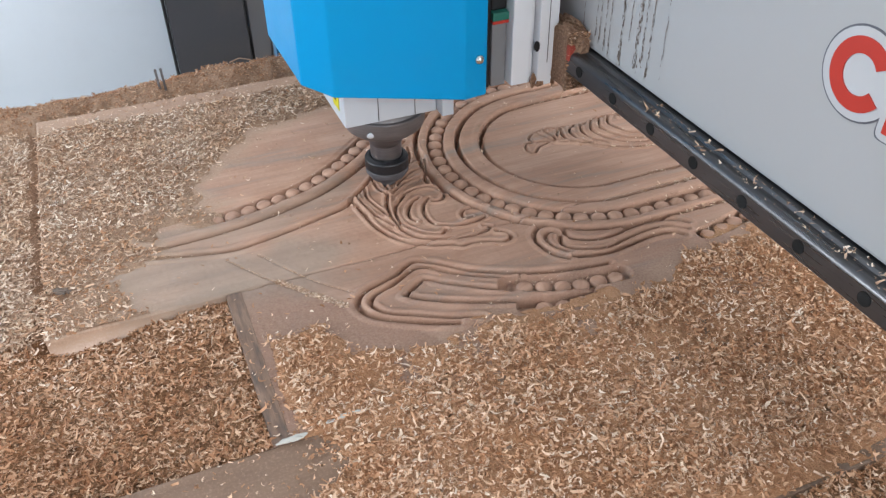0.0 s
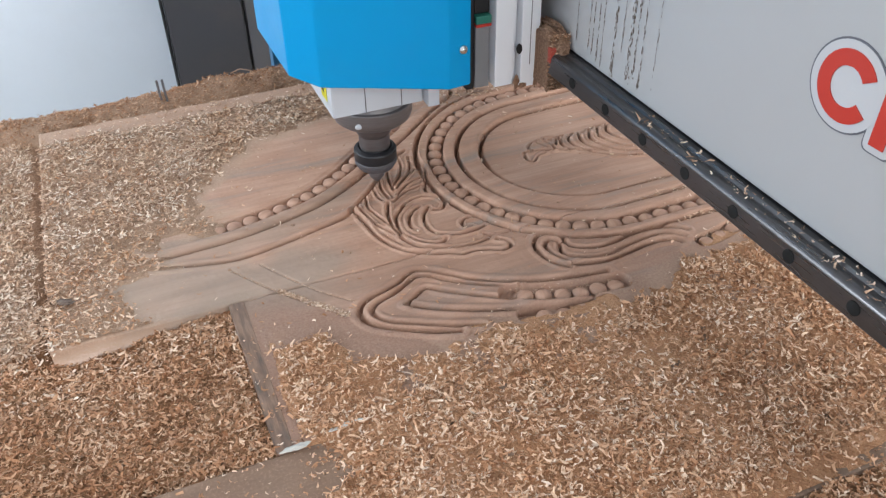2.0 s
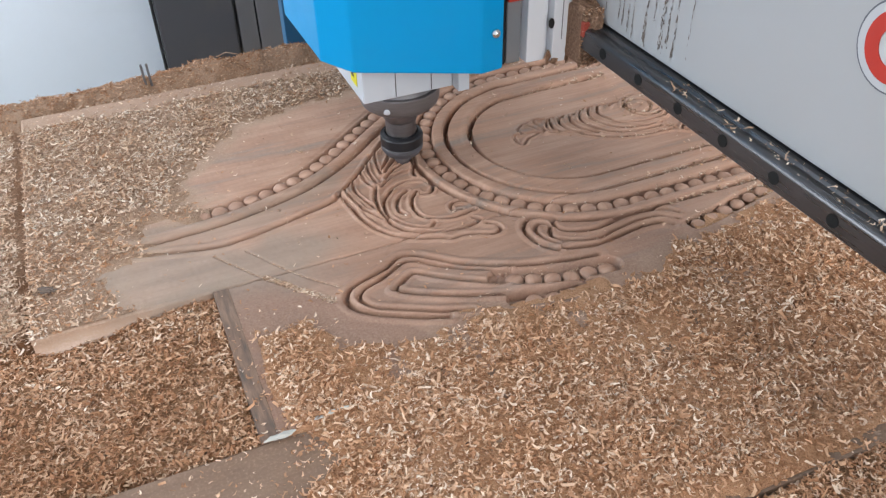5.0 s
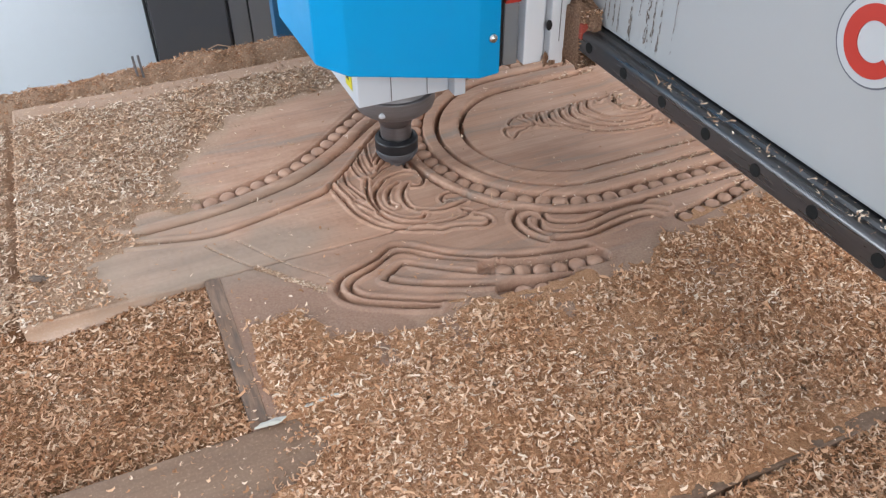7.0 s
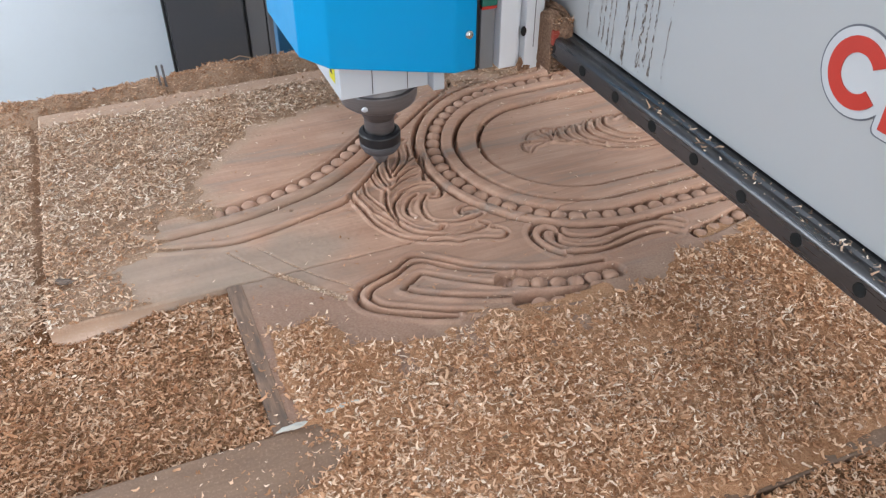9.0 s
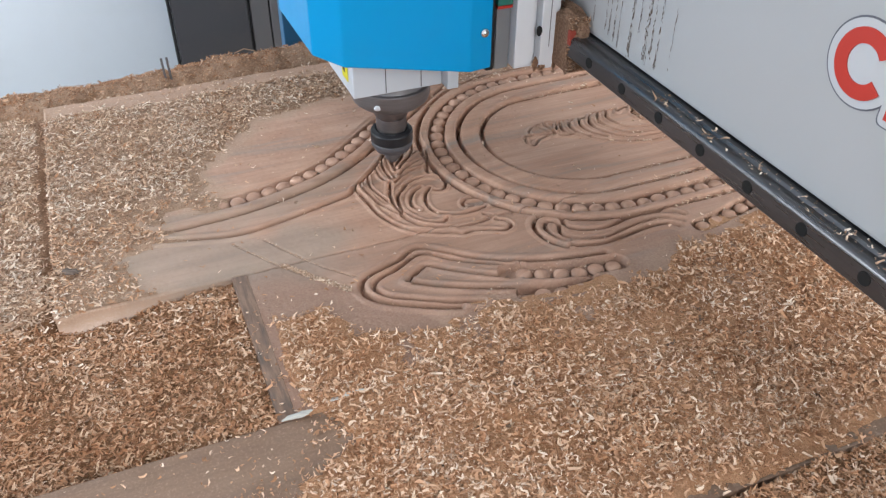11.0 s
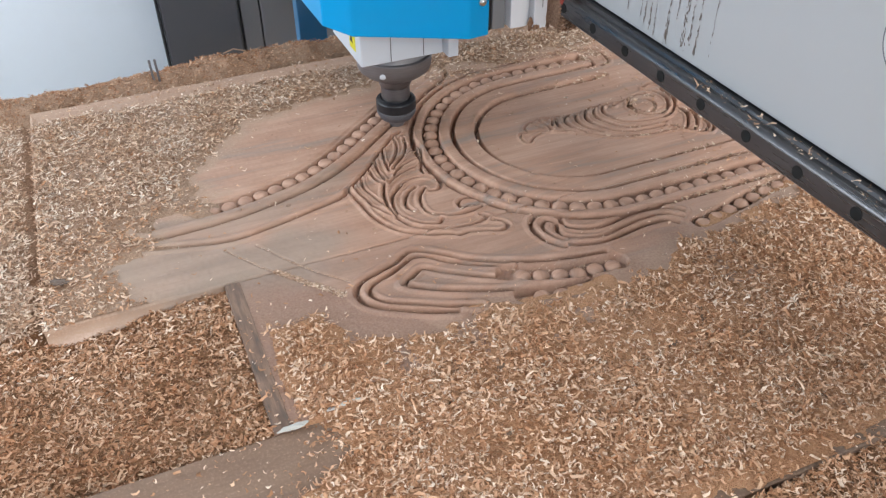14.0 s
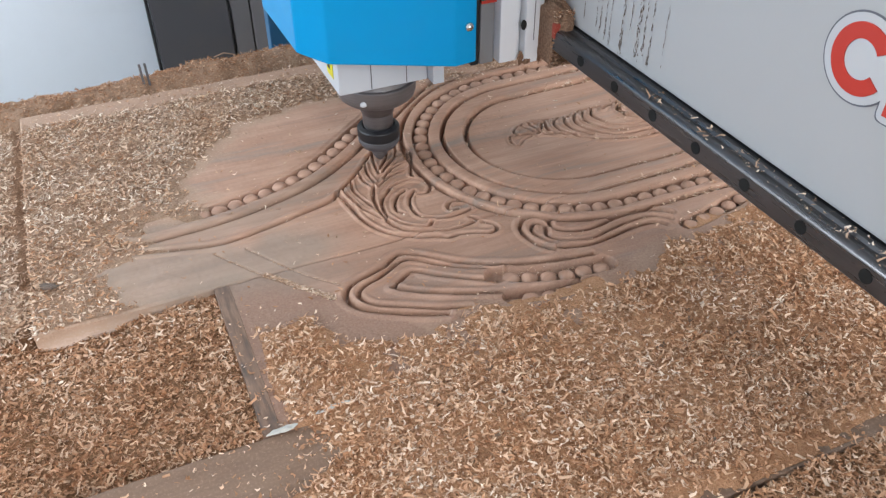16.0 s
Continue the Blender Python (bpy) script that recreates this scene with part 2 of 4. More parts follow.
# ---- the room ----
def room():
    t = 0.15
    floor = part("floor", boxed(-2.6, 3.0, -2.6, 2.45, -0.95, -0.80), M_FLOOR)
    tagged(floor, "grey dusty concrete workshop floor", "floor", kind="structure")
    ceiling = part("ceiling", boxed(-2.6, 3.0, -2.6, 2.45, 2.5, 2.6), M_WALL)
    tagged(ceiling, "plain white painted workshop ceiling", "ceiling", kind="structure")
    north = part("wall_north", boxed(-2.6, 3.0, 2.30, 2.30 + t, -0.80, 2.5), M_WALL)
    tagged(north, "smooth white painted wall behind the machine", "wall", kind="structure")
    east = part("wall_east", boxed(2.85, 3.0, -2.45, 2.30, -0.80, 2.5), M_WALL)
    tagged(east, "plain white painted workshop wall", "wall", kind="structure")
    bm = boxed(-2.6, -2.45, -2.45, 0.50, -0.80, 2.5)
    box(bm, -2.6, -2.45, 2.10, 2.30, -0.80, 2.5)
    box(bm, -2.6, -2.45, 0.50, 2.10, -0.80, 0.5)
    box(bm, -2.6, -2.45, 0.50, 2.10, 1.8, 2.5)
    tagged(part("wall_west", bm, M_WALL), "white wall with a wide window opening", "wall", kind="structure")
    # unseen wall; its opening is made up to make room for the fill lamp
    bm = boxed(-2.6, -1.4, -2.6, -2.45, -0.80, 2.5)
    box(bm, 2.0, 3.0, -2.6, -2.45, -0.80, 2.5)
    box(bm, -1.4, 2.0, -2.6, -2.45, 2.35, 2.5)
    tagged(part("wall_south", bm, M_WALL), "unseen white wall with an opening added for the fill lamp", "wall", kind="structure")


def cabinet():
    c = empty("cabinet", "charcoal grey steel cabinet standing against the white wall", "cabinet")
    part("body", boxed(0.145, 0.98, 1.93, 2.29, -0.80, 1.0, 0.004), M_CABINET_LIGHT, c)
    part("side_trim", boxed(0.104, 0.111, 1.905, 1.928, -0.80, 1.0, 0.004), M_BLACK, c, "dark edge strip")
    part("door", boxed(0.112, 0.285, 1.905, 1.926, -0.78, 0.98, 0.004), M_CABINET, c, "dark charcoal door")
    part("door", boxed(0.292, 0.335, 1.908, 1.926, -0.78, 0.98, 0.003), M_CABINET_LIGHT, c, "lighter grey panel")
    part("door", boxed(0.338, 0.75, 1.907, 1.926, -0.78, 0.98, 0.003), M_CABINET_LIGHT, c, "lighter grey door")
    part("handle", boxed(0.415, 0.436, 1.885, 1.907, -0.205, -0.02, 0.004), M_BLACK, c, "black handle")
    c.location = (0, 0, 0)


# ---- the machine bed and the glued panel ----
EDGE_Y = (0.265, 0.475, 0.690, 1.172)
THICK = 0.028


def machine_bed():
    bed = empty("machine_bed", "flat router bed buried under wood shavings", "machine bed")
    part("bed_top", boxed(-0.75, 1.3, -0.05, 1.275, -0.062, -0.030, 0.002), M_BEDTOP, bed)
    part("frame", boxed(-0.72, 1.27, 0.0, 1.25, -0.20, -0.064, 0.004), M_PANEL, bed)
    for x in (-0.68, 1.17):
        for y in (0.04, 1.12):
            part("leg", boxed(x, x + 0.08, y, y + 0.08, -0.80, -0.202, 0.004), M_PANEL, bed)


# carved strokes: depth and half width in mm, then the points of a smooth curve in mm
STROKES = [
    (4.5, 2.08, [(214, 803), (219, 774), (224, 741), (236, 714), (250, 698), (272, 684), (293, 676), (302, 670), (315, 671), (334, 666), (348, 659), (359, 663), (359, 674), (349, 681)]),
    (4.5, 1.92, [(248, 728), (260, 705), (281, 691), (307, 684), (327, 683), (344, 687), (347, 691), (340, 696)]),
    (4.5, 1.92, [(276, 788), (261, 775), (254, 759), (253, 739), (261, 719), (276, 704), (289, 700), (296, 705)]),
    (4.5, 1.92, [(259, 802), (250, 777), (247, 750), (250, 732)]),
    (4.5, 1.76, [(271, 786), (285, 796), (304, 799), (318, 792), (323, 776), (315, 764), (304, 765)]),
    (4.5, 1.92, [(291, 779), (279, 772), (270, 758), (267, 744), (271, 735)]),
    (4.5, 1.92, [(302, 773), (291, 762), (285, 744), (287, 724), (299, 713), (317, 707), (334, 707), (349, 711)]),
    (3.6, 1.76, [(355, 724), (343, 732), (332, 733), (325, 726), (326, 717), (335, 716)]),
    (5.4, 2.08, [(211, 804), (226, 817), (253, 844), (278, 873), (304, 900), (323, 914)]),
    (3.6, 1.44, [(222, 812), (224, 794), (227, 780), (229, 769)]),
    (3.6, 1.44, [(237, 823), (233, 803), (239, 777), (245, 754)]),
    (3.6, 1.44, [(252, 840), (252, 819), (258, 800)]),
    (3.6, 1.44, [(266, 856), (262, 837), (263, 812)]),
    (3.6, 1.44, [(284, 878), (278, 855), (275, 827)]),
    (3.6, 1.44, [(307, 905), (305, 881), (295, 858), (279, 835)]),
    (3.6, 1.44, [(321, 896), (313, 868), (299, 849), (280, 827)]),
    (3.6, 1.44, [(328, 862), (315, 861), (300, 848), (285, 833)]),
    (3.6, 1.44, [(322, 840), (307, 838), (291, 829), (276, 814)]),
    (3.6, 1.44, [(316, 822), (302, 821), (283, 814), (264, 800)]),
    (4.5, 1.76, [(335, 909), (330, 881), (330, 861), (323, 837), (313, 815), (312, 803)]),
    (3.6, 1.44, [(227, 769), (238, 750), (247, 731)]),
    (5.5, 2.6, [(400, 602), (388, 617), (382, 637), (384, 655), (394, 666), (405, 667), (416, 660), (419, 650), (418, 640), (426, 630), (447, 621), (469, 621), (495, 626), (526, 626), (551, 618), (561, 608)]),
    (5, 2.4, [(405, 612), (396, 626), (393, 641), (398, 652), (405, 654), (412, 648), (410, 640), (406, 632), (409, 622), (425, 609), (451, 603), (477, 608), (505, 612), (532, 611), (552, 598)]),
    (5, 2.8, [(407, 603), (438, 595), (469, 597), (503, 602), (532, 600), (541, 591)]),
    (6, 3.2, [(436, 579), (397, 585), (360, 594), (326, 608), (294, 625), (274, 641), (257, 656), (240, 663), (228, 659), (216, 651), (197, 644), (179, 638), (167, 630), (163, 618), (167, 604), (178, 592), (198, 579), (223, 565), (249, 555)]),
    (5, 2.8, [(331, 598), (301, 612), (270, 632), (254, 648), (238, 653), (223, 646), (207, 637), (189, 631), (178, 623), (176, 612), (186, 597), (211, 582), (242, 566), (274, 554)]),
    (5, 2.6, [(401, 552), (360, 563), (322, 579), (293, 595), (263, 615), (244, 630), (236, 630), (224, 622), (212, 614)]),
    (5, 2.8, [(216, 611), (236, 598), (262, 584), (294, 570), (328, 559), (338, 556)]),
    (2.5, 2.0, [(337, 597), (329, 594), (323, 584), (327, 577)]),
    (5, 2.2, [(671, 1048), (693, 1034), (701, 1010), (694, 984), (678, 976)]),
    (4, 2, [(668, 983), (672, 1007), (666, 1023)]),
    (5, 3, [(-24, 784), (23, 772), (66, 764), (112, 771), (163, 784), (197, 793), (211, 801)]),
    (3.6, 1.45, [(498, 836), (483, 831), (473, 821), (467, 822), (465, 830), (467, 839), (472, 846), (481, 843), (494, 843), (509, 835)]),
    (3.6, 1.45, [(481, 845), (480, 852), (483, 859), (491, 865), (503, 868), (510, 867)]),
    (3.6, 1.45, [(497, 864), (504, 852), (511, 836)]),
    (3.6, 1.45, [(510, 867), (517, 871), (526, 867), (525, 856)]),
    (3.6, 1.45, [(508, 866), (512, 856), (513, 835)]),
    (3.6, 1.45, [(520, 848), (527, 860), (537, 866), (545, 863)]),
    (4, 1.75, [(532, 861), (527, 846), (529, 834), (534, 825)]),
    (4, 1.75, [(544, 858), (541, 846), (544, 827), (554, 816)]),
    (4, 1.75, [(544, 858), (555, 864), (562, 861)]),
    (4, 1.75, [(560, 857), (557, 842), (561, 825), (575, 806)]),
    (4, 1.75, [(560, 857), (571, 863), (579, 861)]),
    (4, 1.75, [(579, 861), (572, 845), (576, 824), (592, 802), (620, 789), (660, 787)]),
    (4, 1.75, [(581, 864), (589, 869), (596, 867)]),
    (4, 1.75, [(594, 864), (586, 846), (593, 825), (608, 806), (637, 795), (670, 795)]),
    (4, 1.75, [(596, 867), (605, 870), (610, 866)]),
    (4, 1.75, [(609, 865), (603, 851), (607, 833), (619, 816), (651, 808), (682, 808)]),
    (4, 1.75, [(609, 865), (618, 870), (626, 869), (626, 861)]),
    (4, 1.75, [(626, 861), (634, 867), (645, 868), (653, 867)]),
    (3.6, 1.45, [(509, 835), (527, 828), (547, 817), (559, 806), (577, 792), (598, 783), (629, 775), (655, 774), (674, 772)]),
    (4, 1.75, [(648, 859), (657, 871), (671, 874), (684, 871)]),
    (4, 1.75, [(648, 859), (643, 849), (646, 839)]),
    (4, 1.75, [(706, 825), (708, 803), (696, 782), (680, 767)]),
    (4, 1.75, [(715, 814), (714, 792), (704, 773), (690, 760)]),
    (4, 1.75, [(716, 803), (719, 777), (715, 762), (703, 752)]),
    (4, 1.75, [(723, 805), (727, 780), (721, 759), (708, 748)]),
    (4, 1.75, [(669, 783), (676, 774), (686, 762), (707, 747)]),
    (4, 1.75, [(654, 864), (645, 846), (648, 830), (662, 820), (680, 819), (696, 830), (705, 850), (701, 871), (688, 882)]),
    (4, 1.75, [(692, 888), (709, 896), (720, 890), (722, 871), (722, 852)]),
    (4, 1.75, [(714, 875), (714, 846), (705, 826), (681, 807)]),
]
U_CENTRE = (0.525, 0.8315)


def curve(points, n=7):
    """A Catmull-Rom curve through the points."""
    p = np.array(points, float) / 1000
    p = np.vstack([2 * p[0] - p[1], p, 2 * p[-1] - p[-2]])
    s = np.linspace(0, 1, n, endpoint=False)[:, None]
    out = []
    for a, b, c, d in zip(p, p[1:], p[2:], p[3:]):
        out.append(0.5 * (2 * b + (c - a) * s + (2 * a - 5 * b + 4 * c - d) * s**2 + (3 * b - a - 3 * c + d) * s**3))
    return np.vstack([*out, p[-2]])


def distance(x, y, line, reach):
    """The distance to a polyline, and the signed side, near it; far off it is reach."""
    best, side = np.full(x.shape, reach), np.zeros(x.shape)
    for a, b in zip(line, line[1:]):
        lo, hi = np.minimum(a, b) - reach, np.maximum(a, b) + reach
        sel = (x > lo[0]) & (x < hi[0]) & (y > lo[1]) & (y < hi[1])
        if not sel.any():
            continue
        ab = b - a
        px, py = x[sel] - a[0], y[sel] - a[1]
        s = np.clip((px * ab[0] + py * ab[1]) / max(ab @ ab, 1e-12), 0, 1)
        d = np.hypot(px - s * ab[0], py - s * ab[1])
        cross = ab[0] * py - ab[1] * px
        old, olds = best[sel], side[sel]
        near = d < old
        best[sel] = np.where(near, d, old)
        side[sel] = np.where(near, np.sign(cross), olds)
    return best, side


LEFT_ARC = curve([(-20, 829), (60, 834), (120, 846), (178, 866), (230, 900), (277, 941), (323, 979), (375, 1026), (420, 1060)], 10)
CART_ROW = curve([(320, 588), (336, 584), (355, 577), (374, 570), (394, 565), (414, 563), (440, 560)])
CART_ROW_LOW = curve([(322, 550), (340, 547), (362, 542), (381, 540), (410, 537)])
RIM_ROW = curve([(567, 583), (592, 587), (643, 599), (680, 607), (740, 615)])


def groove(d, half):
    return np.exp(-np.abs(d / half) ** 3.0)


def roll(d, half):
    """A half-round moulding of that half width."""
    return np.sqrt(np.clip(1 - (d / half) ** 2, 0, 1))


def relief(x, y):
    """The height of the carved face in metres; 0 is the untouched board."""
    cx, cy = U_CENTRE
    r = np.where(x < cx, np.hypot(x - cx, y - cy), np.abs(y - cy) * np.where(y < cy, 1.004, 0.975 + 0.025 * np.exp(-(np.maximum(x, cx) - cx) / 0.05)))
    end = 1 - step(0.655, 0.675, x) * (y > cy)
    h = np.zeros(x.shape)
    h -= end * 0.0030 * (1 - step(0.1125, 0.1170, r))
    h -= end * 0.0170 * groove(r - 0.1155, 0.0027)
    h += end * 0.0012 * groove(r - 0.123, 0.005)
    h -= end * 0.0180 * groove(r - 0.1480, 0.0028)
    h += end * 0.0022 * roll(r - 0.158, 0.0085)
    band = step(0.1655, 0.168, r) * (1 - step(0.1875, 0.190, r))
    h -= end * 0.0135 * band
    h += end * 0.0026 * roll(r - 0.1955, 0.0065)
    h -= end * 0.0165 * groove(r - 0.2035, 0.0027)
    # the left arc: a bead channel, a roll beside it, then a flat slope
    d, s = distance(x, y, LEFT_ARC, 0.05)
    sd = np.where(s < 0, d, -d)
    outside = r > 0.2035
    h -= outside * step(0.02, 0.085, x) * step(0.352, 0.330, x) * 0.0120 * step(-0.0122, -0.0106, sd) * (1 - step(0.0106, 0.0122, sd))
    h += outside * 0.0030 * roll(sd - 0.0205, 0.0078)
    h -= outside * 0.0095 * groove(sd - 0.0300, 0.0028)
    h -= outside * 0.0018 * groove(sd + 0.0140, 0.0030)
    for row, reach in ((CART_ROW, 0.013), (CART_ROW_LOW, 0.012), (RIM_ROW, 0.012)):
        d, s = distance(x, y, row, 0.03)
        h -= 0.0105 * (1 - step(reach - 0.002, reach, d))
    for depth, half, pts in STROKES:
        hw = half / 1000
        d, s = distance(x, y, curve(pts), hw * 4.5)
        near = d < hw * 4.4
        h = np.where(near, np.minimum(h, h * 0.4 - (2.1 + 0.6 * (pts[0][0] > 890)) * depth / 1000 * (1.45 if 500 < pts[0][0] and 780 < pts[0][1] < 920 else 1.0) * groove(d, hw)) * groove(d, hw) + h * (1 - groove(d, hw))
                     + 0.0016 * groove(d - 2.3 * hw, hw * 1.1), h)
    for line in ([(53, 748), (93, 691), (152, 622)], [(87, 744), (127, 683), (165, 641)]):
        d, s = distance(x, y, curve(line), 0.01)
        h -= 0.0012 * groove(d, 0.0013)
    h -= 0.005 * groove(np.hypot(x - 0.140, y - 0.805), 0.0018)
    # the eye of the feather
    d = np.abs(np.hypot(x - 0.6655, y - 0.8470) - 0.0172)
    h -= 0.008 * groove(d, 0.0018)
    h += 0.00018 * smooth_noise(x, y, 0.004, 5) + 0.0002 * smooth_noise(x, y, 0.03, 6)
    return h


def slab(name, x0, x1, y0, y1, cell, parent, label):
    """A board whose top is cut to the relief, with sides down to the bed."""
    nx, ny = int((x1 - x0) / cell) + 1, int((y1 - y0) / cell) + 1
    gx, gy = np.meshgrid(np.linspace(x0, x1, nx), np.linspace(y0, y1, ny))
    z = relief(gx, gy)
    rim = np.minimum(np.minimum(gx - x0, x1 - gx), np.minimum(gy - y0, y1 - gy))
    chipped = 0.002 + 0.0015 * smooth_noise(gx, gy, 0.012, 9)
    z -= 0.0022 * np.clip(1 - rim / np.maximum(chipped, 0.0006), 0, 1)
    top = np.stack([gx, gy, z], -1).reshape(-1, 3)
    idx = np.arange(nx * ny).reshape(ny, nx)
    q = np.stack([idx[:-1, :-1], idx[:-1, 1:], idx[1:, 1:], idx[1:, :-1]], -1).reshape(-1)
    ring = np.concatenate([idx[0, :-1], idx[:-1, -1], idx[-1, :0:-1], idx[:0:-1, 0]])
    low = top[ring].copy()
    low[:, 2] = -THICK
    m = nx * ny + np.arange(len(ring))
    sides = np.stack([ring, m, np.roll(m, -1), np.roll(ring, -1)], -1).reshape(-1)
    ob = mesh_from(name, np.vstack([top, low]), np.concatenate([q, sides]), 4, M_WOOD, parent, smooth=True)
    me = ob.data
    me.materials.append(M_RAW)
    film = me.attributes.new("dust", "FLOAT", "POINT")
    level = np.concatenate([cover(gx, gy, -0.012).ravel(), np.zeros(len(ring))])
    level[:nx * ny] += (0.22 * smooth_noise(gx, gy, 0.05, 51) + 0.12 * smooth_noise(gx, gy, 0.015, 52)).ravel() * (level[:nx * ny] > 0.01) * 0.6
    level[:nx * ny] = np.maximum(level[:nx * ny], (0.55 * step(1.11, 1.13, gy) + 0.5 * step(-0.10, -0.125, gx)).ravel())
    film.data.foreach_set("value", np.clip(level, 0, 1).astype(np.float32))
    soil = me.attributes.new("soil", "FLOAT", "POINT")
    side = ((gx - 0.093) * 0.069 + (gy - 0.691) * 0.059) / 0.0908 + 0.004 * smooth_noise(gx, gy, 0.02, 61)
    amount = step(0.004, -0.006, side) * step(0.30, 0.12, gx) * (gy < EDGE_Y[2]) * (0.78 + 0.25 * smooth_noise(gx, gy, 0.03, 62))
    amount = amount + 0.55 * step(0.64, 0.57, gy) * step(0.80, 0.60, gx) * (0.6 + 0.5 * smooth_noise(gx, gy, 0.025, 63))
    amount = amount + 0.28 * (gy < EDGE_Y[2])
    soil.data.foreach_set("value", np.concatenate([np.clip(amount, 0, 0.85).ravel(), np.zeros(len(ring))]).astype(np.float32))
    grime = me.attributes.new("grime", "FLOAT", "POINT")
    d, s = distance(gx, gy, np.array([(-0.06, 0.752), (0.03, 0.722), (0.13, 0.712)]), 0.12)
    amount = 0.74 * step(0.085, 0.015, d + 0.018 * smooth_noise(gx, gy, 0.03, 64))
    d, s = distance(gx, gy, np.array([(0.00, 0.800), (0.11, 0.806), (0.20, 0.840)]), 0.06)
    amount = np.maximum(amount, 0.5 * step(0.035, 0.010, d + 0.010 * smooth_noise(gx, gy, 0.03, 65)))
    grime.data.foreach_set("value", np.concatenate([amount.ravel(), np.zeros(len(ring))]).astype(np.float32))
    kinds = np.zeros(len(me.polygons), dtype=np.int32)
    kinds[len(q) // 4:] = 1
    me.polygons.foreach_set("material_index", kinds)
    flat = np.ones(len(me.polygons), dtype=bool)
    flat[len(q) // 4:] = False
    me.polygons.foreach_set("use_smooth", flat)
    return tagged(ob, label)


def bead_mesh(r, mat):
    bm = bmesh.new()
    bmesh.ops.create_icosphere(bm, subdivisions=3, radius=r)
    bmesh.ops.delete(bm, geom=[v for v in bm.verts if v.co.z < -0.45 * r], context="VERTS")
    for v in bm.verts:
        v.co.z *= 0.56
    me = bpy.data.meshes.new("bead")
    bm.to_mesh(me)
    bm.free()
    me.shade_smooth()
    me.materials.append(mat)
    return me


def along(line, spacing, start=0.0):
    seg = np.hypot(*np.diff(line, axis=0).T)
    s = np.concatenate([[0], np.cumsum(seg)])
    at = np.arange(start, s[-1], spacing)
    return np.stack([np.interp(at, s, line[:, 0]), np.interp(at, s, line[:, 1])], -1)


def carved_panel():
    p = empty("carved_panel", "glued timber panel with a half-carved scroll and bead ornament", "wood panel")
    slab("board", -0.137, 0.81, EDGE_Y[2], EDGE_Y[3], 0.0010, p, "back board with most of the carving")
    slab("board", 0.040, 0.81, EDGE_Y[1], EDGE_Y[2] - 0.0006, 0.0010, p, "middle board with the carved cartouche")
    front = part("board", boxed(-0.72, 0.86, EDGE_Y[0], EDGE_Y[1] - 0.001, -THICK, -0.0005, 0.002), M_BOARD, p, "plain front board")
    film = front.data.attributes.new("dust", "FLOAT", "POINT")
    film.data.foreach_set("value", np.full(len(front.data.vertices), 0.12, dtype=np.float32))
    film = front.data.attributes.new("soil", "FLOAT", "POINT")
    film.data.foreach_set("value", np.full(len(front.data.vertices), 0.30, dtype=np.float32))
    big, small, sunk = bead_mesh(0.0098, M_WOOD), bead_mesh(0.0088, M_WOOD), bead_mesh(0.0094, M_WOOD)
    spots = []
    cx, cy = U_CENTRE
    turn = 0.0207 / 0.1775
    a0 = math.pi / 2 + turn * 0.4
    a = a0
    while a < 1.5 * math.pi:
        spots.append((cx + 0.1775 * math.cos(a), cy + 0.1775 * math.sin(a), big))
        a += turn
    x = cx + (a - 1.5 * math.pi) * 0.1775
    while x < 0.80:
        spots.append((x, cy - 0.1800, big))
        x += 0.0212
    x = cx + 0.006
    while x < 0.645:
        spots.append((x, cy + 0.1800, big))
        x += 0.0212
    spots += [(q[0], q[1], big) for q in along(LEFT_ARC, 0.0204, 0.075) if q[0] < 0.336]
    spots += [(q[0], q[1], sunk) for q in along(CART_ROW, 0.0204, 0.0165)]
    spots += [(q[0], q[1], sunk) for q in along(CART_ROW_LOW, 0.0210, 0.019)]
    spots += [(q[0], q[1], small) for q in along(RIM_ROW, 0.0225, 0.004)]
    for x, y, me in spots:
        ob = new("bead", me)
        ob.parent = p
        ob.location = (x + random.uniform(-0.0004, 0.0004), y + random.uniform(-0.0004, 0.0004), (-0.0076 if me is sunk else -0.0052) + random.uniform(-0.0006, 0.0004))
        ob.rotation_euler = (0, 0, random.uniform(0, 6.28))
    part("edge_strip", boxed(0.0402, 0.0560, EDGE_Y[1] + 0.001, EDGE_Y[2] - 0.002, -0.004, 0.0007, 0.0004), M_STRIP, p, "bare grey planed strip along the edge")
    # glue on the joint
    for x, y, s in ((0.050, 0.4735, 0.7), (0.060, 0.4738, 0.8), (0.066, 0.4742, 0.45), (0.093, 0.4800, 0.45), (0.104, 0.4812, 0.6), (0.117, 0.4815, 0.42)):
        bm = bmesh.new()
        bmesh.ops.create_icosphere(bm, subdivisions=3, radius=0.006 * s)
        for v in bm.verts:
            n = noise.noise(v.co * 260 + Vector((x * 99, 0, 0)))
            v.co = Vector((v.co.x * 1.5, v.co.y * 0.6, v.co.z * 0.25)) * (1 + 0.8 * n)
            v.co += Vector((x, y, 0.0036))
        part("glue_smear", bm, M_GLUE, p, "white dried glue", smooth=True)


# ---- sawdust and shavings ----
CLEAR = [(321, 1052), (203, 1039), (150, 1018), (109, 971), (47, 910), (69, 860), (46, 826), (-5, 830), (1, 782), (-61, 766),
         (-18, 697), (51, 691), (46, 641), (89, 609), (124, 607), (145, 563), (198, 548), (272, 551), (331, 529), (405, 540),
         (475, 543), (539, 564), (600, 578), (668, 590), (738, 603), (860, 637), (860, 1040), (714, 1060), (573, 1065), (445, 1050)]


